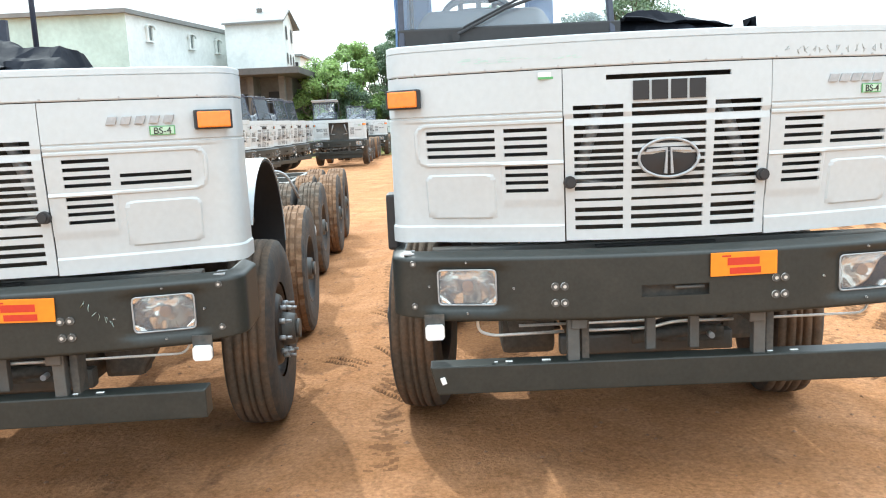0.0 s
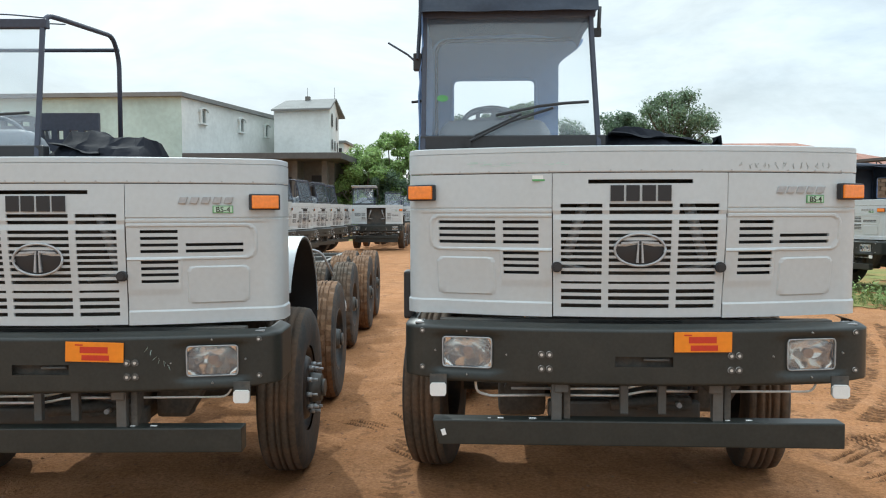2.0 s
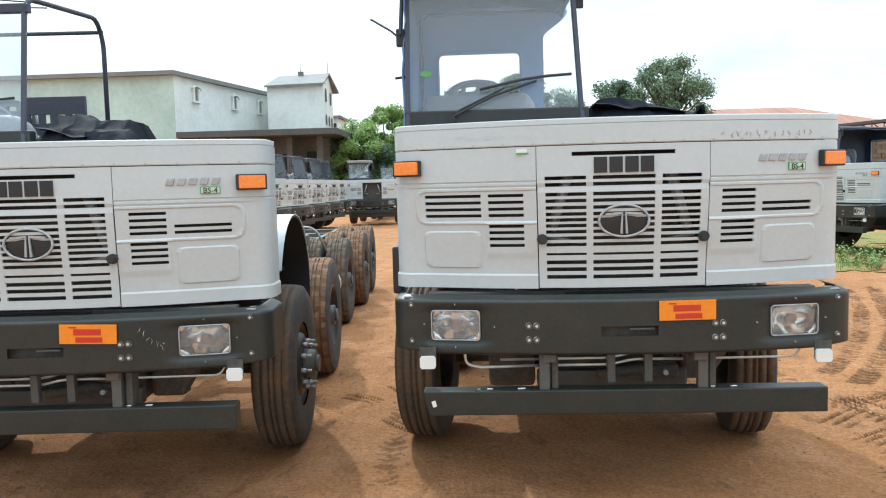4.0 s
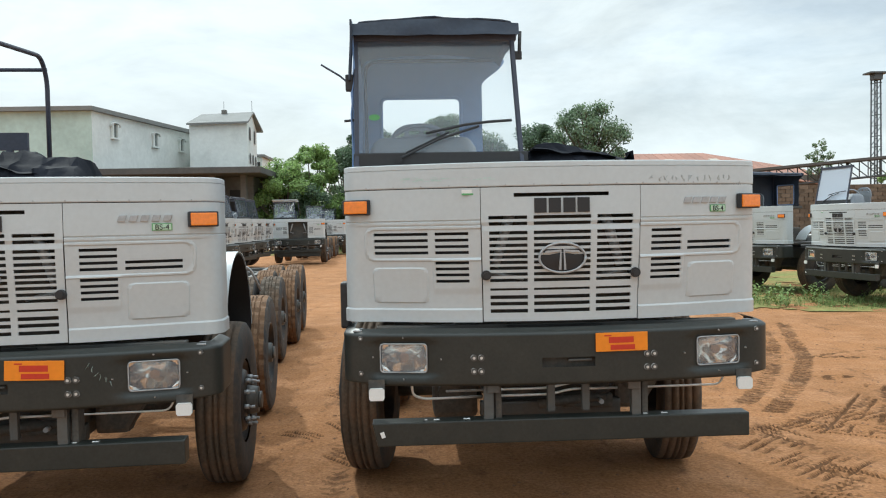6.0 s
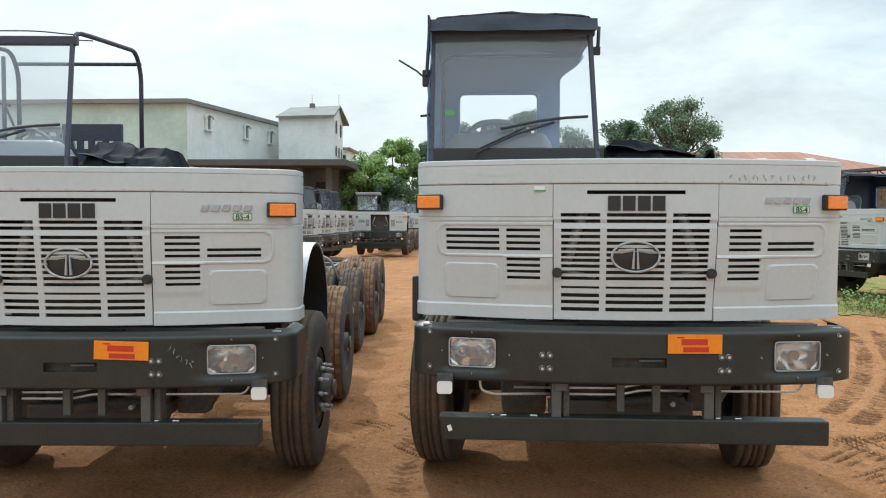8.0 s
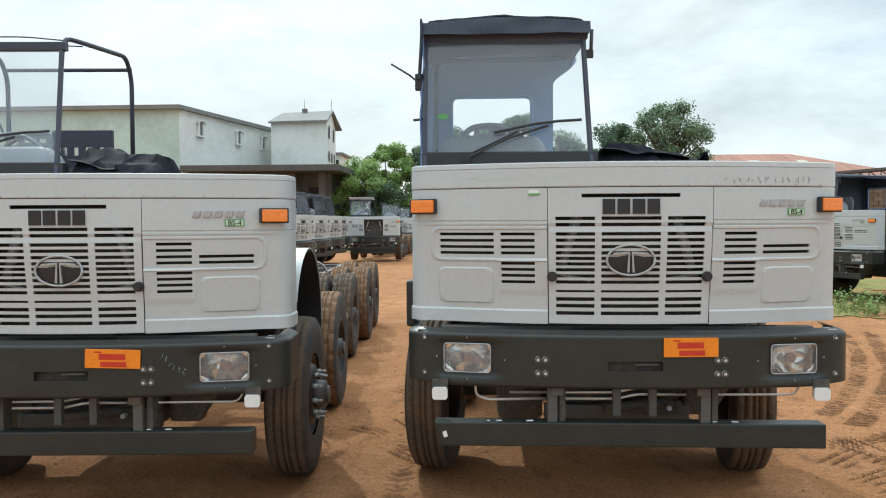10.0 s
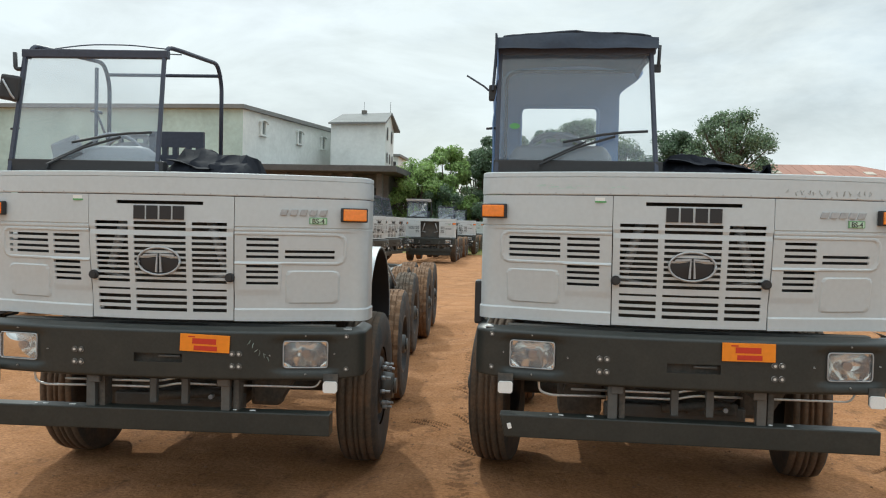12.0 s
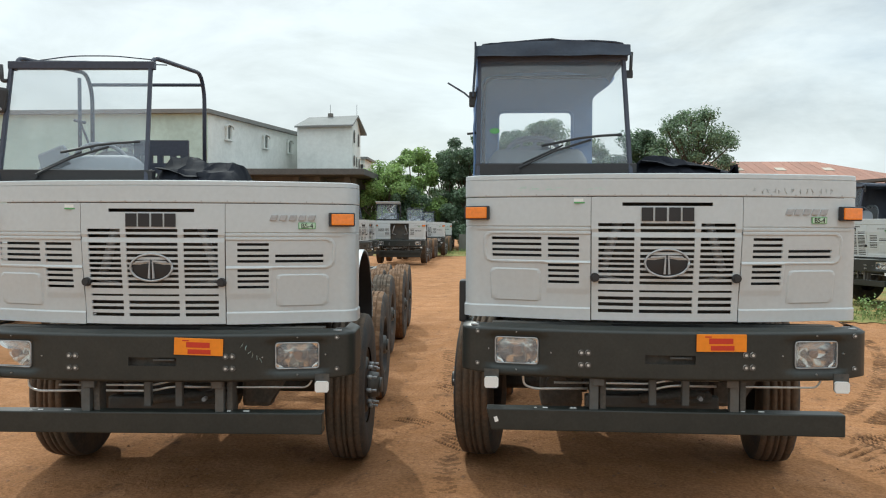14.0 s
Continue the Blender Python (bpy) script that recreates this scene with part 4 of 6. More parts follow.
    for x, y in ((0.32, 3.3), (0.46, 4.4), (0.30, 5.2)):
        bm = bmesh.new()
        tube(bm, bend([(x, y, 1.08), (x, y + 0.05, 1.40), (x + 0.16, y + 0.25, 1.38), (x + 0.18, y + 0.4, 1.0)], 0.15, 5), 0.014, 6)
        part("air_hose", bm, GREYSTEEL, parent, "pale looped hose", True)


STEER_PROFILE = [(-0.125, 0.30), (-0.14, 0.36), (-0.146, 0.43), (-0.137, 0.49), (-0.118, 0.516), (-0.078, 0.523), (-0.074, 0.510), (-0.064, 0.510), (-0.060, 0.525),
                 (-0.026, 0.526), (-0.022, 0.512), (-0.012, 0.512), (-0.008, 0.527), (0.008, 0.527), (0.012, 0.512), (0.022, 0.512), (0.026, 0.526),
                 (0.060, 0.525), (0.064, 0.510), (0.074, 0.510), (0.078, 0.523), (0.118, 0.516), (0.137, 0.49), (0.146, 0.43), (0.14, 0.36), (0.125, 0.30)]
STEER_PROFILE = [(x, 0.30 + (r - 0.30) * 1.22) for x, r in STEER_PROFILE]
TREAD_SPAN = [0, 0, 0, 0] + [1] * 17 + [0, 0, 0, 0]


def make_tyre(parent, kind):
    bm = bmesh.new()
    if kind == "steer":
        lathe(bm, STEER_PROFILE, 48, TREAD_SPAN)
        mats = [RUBBER, TREAD]
    else:
        lathe(bm, STEER_PROFILE, 72, TREAD_SPAN, lambda i, k: 0.014 if (k % 4 == 0 and i in (4, 5, 20, 21)) or ((k + 2) % 4 == 0 and i in (8, 9, 12, 13, 16, 17)) else 0.0)
        mats = [RUBBER, TREAD_BROWN if kind == "brown" else TREAD]
    return part("tyre", bm, mats, parent, "radial tyre with red dust in the tread")


DISC = [(0.06, 0.30), (0.10, 0.305), (0.115, 0.29), (0.07, 0.275), (0.06, 0.245), (0.12, 0.215), (0.14, 0.13), (0.10, 0.125)]


def make_wheel(kind):
    """A wheel with its axle along x, outer side towards +x."""
    bm = bmesh.new()
    prof = DISC if not kind == "dual" else [(0.10, 0.30), (0.125, 0.305), (0.13, 0.29), (0.02, 0.27), (-0.06, 0.25), (-0.08, 0.13), (-0.08, 0.12)]
    lathe(bm, prof, 40)
    lathe(bm, [(-0.125, 0.30), (-0.10, 0.28), (0.06, 0.28)], 40)
    return part("wheel", bm, RIM, None, "black steel disc wheel")


def fit_out(w, kind, hub_len):
    bm = bmesh.new()
    base = 0.115 if kind != "dual" else -0.08
    rod(bm, (base - 0.02, 0, 0), (base + hub_len, 0, 0), 0.115, 24, 0.095)
    rod(bm, (base + hub_len, 0, 0), (base + hub_len + 0.025, 0, 0), 0.06, 18)
    part("hub", bm, CHASSIS, w, "dark hub with grease cap")
    bm = bmesh.new()
    rod(bm, (0, 0, 0), (0.035, 0, 0), 0.017, 6)
    rod(bm, (0.03, 0, 0), (0.075, 0, 0), 0.010, 8)
    nut = part("wheel_nut", bm, GREYSTEEL, w, "wheel stud and nut")
    for k in range(10):
        a = math.tau * k / 10
        m = pose(base + 0.018, 0.165 * math.cos(a), 0.165 * math.sin(a))
        if k == 0:
            nut.matrix_basis = m
        else:
            again(nut, w, m)


def wheels(parent, steer=0.0):
    """Five axles: two steering, one single trailing, two with twin tyres."""
    protos = {}

    def put(kind, sg, x, y, turn=0.0, hub=True):
        key = (kind, hub)
        m = pose(sg * x, y, 0.575, 37 * (y % 1.3), 0, (0 if sg > 0 else 180) + turn)
        if key in protos:
            c = copy_thing(protos[key], m)
        else:
            c = make_wheel(kind if kind in ("steer", "dual") else "dual")
            make_tyre(c, {"steer": "steer", "dual": "brown", "grey": "grey", "single": "brown"}[kind])
            if hub:
                fit_out(c, "steer" if kind == "steer" else "dual", 0.10 if kind == "steer" else 0.22)
            c.matrix_basis = m
            protos[key] = c
        c.parent = parent
        return c
    for sg in (-1, 1):
        put("steer", sg, 1.10 - 0.04 * sg, 1.44, steer)
        put("single", sg, 1.0, 3.62)
        put("grey", sg, 0.84, 6.6)
        put("grey", sg, 0.50, 6.6, hub=False)
        for x, y in ((0.92, 8.2), (0.90, 9.8)):
            put("dual", sg, x, y)
            put("dual", sg, x - 0.34, y, hub=False)
    for y in (1.44, 3.62, 6.6, 8.2, 9.8):
        bm = bmesh.new()
        reach = 0.95 if y < 6 else 0.84
        rod(bm, (-reach, y, 0.575), (reach, y, 0.575), 0.075 if y > 2 else 0.06, 16)
        if y > 6:
            r = bmesh.ops.create_uvsphere(bm, u_segments=16, v_segments=10, radius=0.24)
            bmesh.ops.translate(bm, vec=(0, y, 0.6), verts=r["verts"])
        part("axle", bm, DARK, parent, "dark axle beam")


def text_mesh(body, size):
    cu = bpy.data.curves.new("lettering", "FONT")
    cu.body, cu.size, cu.extrude, cu.align_x = body, size, 0.0012, "CENTER"
    ob = new("lettering", cu)
    me = bpy.data.meshes.new_from_object(ob.evaluated_get(bpy.context.evaluated_depsgraph_get()))
    bpy.data.objects.remove(ob)
    bpy.data.curves.remove(cu)
    return me


def badges(parent):
    """Model plate as plain bright bars, the emission label in green, and a small green sticker."""
    for i in range(5):
        s = 0.735 + 0.056 * i
        x, y = cowl_at(s)
        bm = box(bmesh.new(), (x - 0.021, y - 0.011, 1.877), (x + 0.021, y - 0.001, 1.914), 0.003)
        for v in bm.verts:
            v.co.x += 0.35 * (v.co.z - 1.896)
        part("model_bar", bm, GREYSTEEL, parent, "plain bright model badge bar")
    x, y = cowl_at(0.93)
    th = math.atan(0.36 * 0.93)
    m = Matrix.Translation((x, y - 0.004, 1.846)) @ Matrix.Rotation(th, 4, "Z")
    bm = box(bmesh.new(), (-0.054, -0.002, -0.02), (0.054, 0.002, 0.02), turn=m)
    tag = part("emission_label", bm, GREEN_TAG, parent, "green emission label")
    bm = box(bmesh.new(), (-0.049, -0.0028, -0.016), (0.049, -0.0018, 0.016), turn=m)
    part("label_face", bm, LABEL, tag)
    me = text_mesh("BS-4", 0.042)
    me.materials.append(LETTER)
    t = new("lettering", me)
    t.parent = tag
    t.matrix_basis = m @ pose(0, -0.004, -0.015, 90)
    x, y = cowl_at(-0.51)
    bm = box(bmesh.new(), (x - 0.04, y - 0.003, 1.945), (x + 0.04, y - 0.0015, 1.972))
    st = part("paper_sticker", bm, REFLEX, parent, "white and green paper sticker")
    bm = box(bmesh.new(), (x - 0.04, y - 0.0045, 1.942), (x + 0.04, y - 0.0031, 1.952))
    part("sticker_bar", bm, GREEN_TAG, st)


def scribble(parent):
    """Faint hand-drawn strokes on the cowl rim."""
    rg = random.Random(5)
    bm = bmesh.new()
    s = 0.50
    while s < 1.0:
        pts = []
        for q in range(5):
            x, y = cowl_at(s + rg.uniform(0, 0.022), -0.0042)
            pts.append((x, y, 2.02 + rg.uniform(-0.018, 0.018)))
        tube(bm, pts, 0.0010, 4)
        s += rg.uniform(0.03, 0.055)
    part("pencil_writing", bm, CHALK, parent, "faint illegible pencil strokes")["kind"] = "stuff"


def scuffs(parent):
    """Pale teal rub marks along the cowl rim."""
    rg = random.Random(8)
    bm = bmesh.new()
    for _ in range(26):
        s, z = rg.uniform(-0.92, -0.4), 2.035 + rg.uniform(-0.012, 0.012)
        w = rg.uniform(0.01, 0.05)
        (xa, ya), (xb, yb) = cowl_at(s, -0.0036), cowl_at(s + w, -0.0036)
        h = rg.uniform(0.001, 0.004)
        bm.faces.new([bm.verts.new(v) for v in ((xa, ya, z - h), (xb, yb, z - h * rg.random()), (xb, yb, z + h), (xa, ya, z + h * rg.random()))])
    part("rub_mark", bm, SCUFF, parent, "pale teal rub marks")["kind"] = "stuff"


WS = dict(l=-1.14, r=-0.208, z0=2.215, z1=2.935, y0=0.345, y1=0.50)


def ws_y(z):
    return WS["y0"] + (z - WS["z0"]) / (WS["z1"] - WS["z0"]) * (WS["y1"] - WS["y0"])


def windscreen(parent):
    """Half-width windscreen before the driver's place, with its frame, wiper, mirror arm, dash and steering wheel."""
    l, r, z0, z1 = WS["l"], WS["r"], WS["z0"], WS["z1"]
    bm = bmesh.new()
    sheet(bm, cuts(l, r + 0.03, 0.25), cuts(z0, z1, 0.25), lambda u, v, k: (u, ws_y(v) + 0.005 * k, v), smooth=False)
    g = part("windscreen", bm, WIND, parent, "clear flat windscreen pane")
    g.visible_shadow = False
    for name, a, b in (("pillar", (l - 0.012, 2.1), (l - 0.012, 2.95)), ("pillar", (r + 0.042, 2.1), (r + 0.010, 2.95))):
        bm = bmesh.new()
        p, q = Vector((a[0], ws_y(a[1]), a[1])), Vector((b[0], ws_y(b[1]), b[1]))
        d = q - p
        m = Matrix.Translation((p + q) / 2) @ d.to_track_quat("Z", "Y").to_matrix().to_4x4()
        box(bm, (-0.013, -0.016, -d.length / 2), (0.013, 0.016, d.length / 2), 0.005, turn=m)
        part(name, bm, TUBE, parent, "dark painted windscreen pillar")
    bm = box(bmesh.new(), (l - 0.03, ws_y(2.94) - 0.025, 2.905), (r + 0.04, ws_y(2.94) + 0.025, 2.958), 0.006)
    part("header_rail", bm, TUBE, parent, "dark rail above the windscreen")
    bm = box(bmesh.new(), (l - 0.03, 0.325, 2.10), (r + 0.08, 0.40, 2.212), 0.008)
    part("sill_rail", bm, PLASTIC, parent, "black rail below the windscreen")
    bm = bmesh.new()
    tube(bm, [(-0.90, 0.31, 2.175), (-0.66, 0.325, 2.29), (-0.42, 0.345, 2.365)], 0.008, 6)
    w = part("wiper_arm", bm, PLASTIC, parent, "black wiper arm", True)
    bm = bmesh.new()
    tube(bm, [(-0.74, 0.335, 2.325), (-0.50, 0.345, 2.375), (-0.36, 0.355, 2.392), (-0.22, 0.36, 2.40)], 0.0085, 6)
    tube(bm, [(-0.86, 0.325, 2.21), (-0.60, 0.335, 2.33)], 0.006, 6)
    part("wiper_blade", bm, PLASTIC, w, "black wiper blade", True)
    bm = bmesh.new()
    rod(bm, (-0.90, 0.29, 2.165), (-0.90, 0.36, 2.172), 0.02, 12)
    part("wiper_pivot", bm, PLASTIC, w)
    for x in (l - 0.06,):
        bm = box(bmesh.new(), (x - 0.018, 0.44, 2.60), (x + 0.03, 0.49, 2.70), 0.008)
        mb = part("mirror_bracket", bm, PLASTIC, parent)
        bm = bmesh.new()
        rod(bm, (x - 0.03, 0.46, 2.42), (x + 0.03, 0.46, 2.425), 0.008)
        part("mirror_pin", bm, PLASTIC, mb)
    # inside
    def hump(u, v, k):
        e = min(1.0, (0.37 - abs(u + 0.745)) / 0.10)
        h = 0.235 * math.sqrt(max(0.02, 1 - (1 - max(e, 0)) ** 2))
        t = 2.2 * v
        return u + 0.03 * (v - 0.5) * (u + 0.745), 0.62 + 0.34 * v, 2.11 + h * min(1.0, 0.25 + t) - 0.02 * k - 0.10 * max(0, v - 0.75)
    bm = sheet(bmesh.new(), cuts(-1.115, -0.375, 0.03), cuts(0, 1, 0.1), hump)
    part("dashboard", bm, SEAT, parent, "grey moulded dashboard")
    bm = bmesh.new()
    pts = [(-0.76 + 0.215 * math.cos(t * math.tau / 28), 1.0 - 0.06 * math.sin(t * math.tau / 28), 2.28 + 0.165 * math.sin(t * math.tau / 28)) for t in range(29)]
    tube(bm, pts, 0.015, 6)
    rod(bm, (-0.76, 1.02, 2.27), (-0.76, 0.85, 2.1), 0.03)
    for t in (0.3, math.pi - 0.3):
        rod(bm, (-0.76, 1.02, 2.27), (-0.76 + 0.21 * math.cos(t), 0.99, 2.28 + 0.16 * math.sin(t)), 0.014, 6)
    part("steering_wheel", bm, SEAT, parent, "grey steering wheel")
    us, vs = cuts(-0.985, -0.535, 0.015), cuts(2.0, 2.495, 0.015)

    def gap(u, v):
        return 2.425 < v < 2.455 and any(abs(u - c) < 0.035 for c in (-0.90, -0.80, -0.70, -0.60)) or (2.2 < v < 2.40 and 0.255 > abs(u + 0.76) > 0.205)

    def back(u, v, k):
        q = abs(u + 0.76) / 0.226
        top = 2.30 + 0.195 * max(0.0, 1 - q ** 3) ** 0.5
        return u, 1.25 + 0.03 * k, 2.0 + (v - 2.0) * (top - 2.0) / 0.495
    bm = sheet(bmesh.new(), us, vs, back, gap)
    part("seat_back", bm, SEAT, parent, "grey seat back with slots")


def canopy(parent, yb=1.45):
    """Black canvas cab: roof, one side, and a back with a window."""
    l, r = WS["l"] - 0.02, WS["r"] + 0.03

    def sag(u, v):
        return 0.012 * noise.noise((u * 4, v * 3, 2)) + 0.006 * noise.noise((u * 11, v * 9, 5))
    bm = bmesh.new()

    def roof(u, v, k):
        t = (u - l) / (r - l)
        z = 2.997 + 0.045 * max(math.sin(math.pi * t), 0) ** 0.6 + sag(u, v) - 0.008 * k - 0.02 * ramp(v, 1.1, 1.45) - 0.05 * ramp(abs(2 * t - 1), 0.93, 1.04)
        return u, v, z
    sheet(bm, cuts(l - 0.02, r + 0.02, 0.05), cuts(0.44, yb, 0.08), roof)
    c = part("canvas_roof", bm, CANVAS, parent, "black canvas cab roof")
    bm = bmesh.new()
    sheet(bm, cuts(l - 0.02, r + 0.02, 0.04), cuts(2.93, 3.0, 0.02), lambda u, v, k: (u, 0.44 - 0.025 * (1 - (v - 2.93) / 0.08) + 0.008 * k + sag(u, v * 6), v - 0.004 * abs(math.sin(9 * u)) * (3.0 - v) / 0.07 + 0.03 * math.sin(math.pi * min(max((u - l) / (r - l), 0), 1)) * (v - 2.93) / 0.07))
    part("front_hem", bm, CANVAS, c, "black canvas hem over the windscreen")
    bm = bmesh.new()
    sheet(bm, cuts(0.44, yb, 0.07), cuts(2.1, 3.03, 0.07), lambda u, v, k: (l - 0.02 + 0.008 * k + 2 * sag(u, v), u, v))
    part("canvas_side", bm, TARP_IN, c, "canvas side curtain")
    bm = bmesh.new()
    sheet(bm, cuts(0.40, 0.52, 0.04), cuts(2.66, 3.02, 0.06), lambda u, v, k: (l - 0.030 + 0.012 * k + 0.008 * math.sin(v * 9), u, v))
    part("corner_flap", bm, CANVAS, c, "loose canvas corner flap")
    xr = -0.29

    def edge(v):
        return xr + 0.17 * ramp(v, 2.79, 2.965)

    def window(u, v):
        x = l - 0.03 + u * (edge(v) - l + 0.03)
        return rounded(x, v, (-1.03, 2.18), (-0.447, 2.707), 0.045, 0.001) > 0.5
    bm = sheet(bmesh.new(), cuts(0, 1, 0.012), cuts(2.1, 2.965, 0.012), lambda u, v, k: (l - 0.03 + u * (edge(v) - l + 0.03), yb + 0.008 * k + sag(u, v), v + ramp(v, 2.88, 2.965) * (0.012 + 0.042 * math.sin(math.pi * u) ** 0.6)), window, smooth=True)
    rear = part("canvas_back", bm, TARP_IN, c, "grey canvas back with a cut window")
    bm = bmesh.new()
    ring = [(-1.03, 2.3), (-1.03, 2.707), (-0.447, 2.707), (-0.447, 2.18), (-1.03, 2.18), (-1.03, 2.3)]
    tube(bm, bend([(a, yb - 0.004, b) for a, b in ring], 0.05, 6), 0.013, 6)
    part("window_hem", bm, TARP_IN, rear, "stitched hem round the cut window", True)
    bm = bmesh.new()
    pts = bend([(l + 0.02, yb - 0.03, 2.1), (l + 0.02, yb - 0.03, 2.97), (r, yb - 0.03, 2.97), (r + 0.0, 0.5, 2.97)], 0.1)
    tube(bm, pts, 0.014, 6)
    part("hoop", bm, TUBE, parent, "dark tube canopy frame", True)
    bm = bmesh.new()
    tube(bm, [(-1.19, 0.45, 2.64), (-1.25, 0.44, 2.69), (-1.36, 0.42, 2.755)], 0.006, 6)
    part("mirror_arm", bm, TUBE, parent, "bare mirror arm", True)
    bm = bmesh.new()
    cpt = (-1.045, ws_y(2.43) - 0.004, 2.43)
    ctr = bm.verts.new(cpt)
    ring = [bm.verts.new((cpt[0] + 0.033 * math.cos(k * math.tau / 20), cpt[1] - 0.001, cpt[2] + 0.019 * math.sin(k * math.tau / 20))) for k in range(20)]
    for k in range(20):
        bm.faces.new((ctr, ring[(k + 1) % 20], ring[k]))
    part("glass_sticker", bm, GREEN_TAG, parent, "oval green sticker on the glass")
    r = WS["r"]
    bm = bmesh.new()
    tube(bm, bend([(r + 0.055, 0.5, 2.80), (r + 0.06, 0.49, 2.84), (r + 0.065, 0.49, 2.96)], 0.02), 0.011, 6)
    box(bm, (r + 0.03, 0.485, 2.79), (r + 0.075, 0.51, 2.84), 0.004)
    part("door_hinge", bm, PLASTIC, parent)


def open_hoops(parent, mirror=True):
    """Bare canopy frame: bent tubes with no canvas."""
    l, r = WS["l"], WS["r"]
    yb = 1.44
    for x, dx in ((r, 0.08), (l, 0.11)):
        bm = bmesh.new()
        tube(bm, bend([(x + 0.01, 0.50, 2.90), (x + 0.02, 0.53, 2.99), (x + 0.05, 0.66, 2.995), (x + dx, yb - 0.10, 3.04), (x + dx, yb, 2.90), (x + dx, yb, 2.15)], 0.10, 5), 0.016, 8)
        part("hoop", bm, TUBE, parent, "bent side tube", True)
    bm = bmesh.new()
    tube(bm, [(l + 0.11, yb, 2.965), (r + 0.08, yb, 2.965)], 0.014, 8)
    part("cross_tube", bm, TUBE, parent, "upper rear cross tube", True)
    bm = bmesh.new()
    tube(bm, [(r - 0.12, yb, 2.31), (r + 0.085, yb, 2.31)], 0.014, 8)
    part("cross_tube", bm, TUBE, parent, "lower rear cross tube", True)
    bm = bmesh.new()
    rod(bm, (l + 0.055, yb - 0.1, 2.15), (l + 0.055, yb - 0.1, 3.0), 0.015, 8)
    rod(bm, (l + 0.01, yb - 0.1, 2.67), (l + 0.10, yb - 0.1, 2.65), 0.012, 6)
    rod(bm, (l + 0.06, yb - 0.1, 2.65), (l + 0.14, yb - 0.05, 2.40), 0.009, 6)
    part("cross_tube", bm, TUBE, parent, "upright tube", True)
    bm = bmesh.new()
    tube(bm, bend([(l + 0.1, 0.66, 3.0), (-0.85, 0.75, 3.05), (-0.55, 0.75, 3.05), (r + 0.05, 0.66, 2.995)], 0.1), 0.0045, 6)
    part("roof_wire", bm, TUBE, parent, "thin bowed roof wire", True)
    bm = bmesh.new()
    tube(bm, [(l + 0.06, 0.6, 2.985), (-0.7, 0.62, 2.985), (r + 0.05, 0.7, 2.975)], 0.004, 6)
    part("roof_wire", bm, TUBE, parent, "thin slack roof wire", True)
    if mirror:
        bm = box(bmesh.new(), (-0.065, -0.02, -0.085), (0.065, 0.02, 0.085), 0.02, turn=pose(-1.20, 0.40, 2.685, 0, 8, 10))
        m = part("mirror", bm, PLASTIC, parent, "black mirror head")
        bm = bmesh.new()
        tube(bm, [(-1.16, 0.44, 2.58), (-1.17, 0.365, 2.63), (-1.23, 0.365, 2.735)], 0.007, 6)
        part("mirror_stay", bm, GREYSTEEL, m, "", True)
        bm = box(bmesh.new(), (-0.058, 0.0205, -0.078), (0.058, 0.0235, 0.078), turn=pose(-1.20, 0.40, 2.685, 0, 8, 10))
        part("mirror_face", bm, MIRROR, m)
    bm = bmesh.new()
    tube(bm, bend([(l - 0.02, 0.46, 2.82), (l - 0.06, 0.46, 2.82), (l - 0.065, 0.46, 2.93)], 0.03), 0.014, 6)
    part("door_hinge", bm, PLASTIC, parent, "", True)
    us, vs = cuts(-0.60, -0.18, 0.02), cuts(2.05, 2.50, 0.02)

    def gap(u, v):
        return any(abs(v - c) < 0.028 for c in (2.21, 2.35)) and any(abs(u - c) < 0.024 for c in (-0.53, -0.44, -0.35, -0.26))
    bm = sheet(bmesh.new(), us, vs, lambda u, v, k: (u, 1.2 + 0.03 * k, v), gap)
    part("seat_frame", bm, TUBE, parent, "perforated seat back frame")
    bm = box(bmesh.new(), (-0.10, -0.03, -0.07), (0.10, 0.03, 0.07), 0.02, turn=pose(-0.905, 0.58, 2.30, -15, -22, 0))
    part("seat_cushion", bm, SEAT, parent, "loose grey cushion behind the glass")


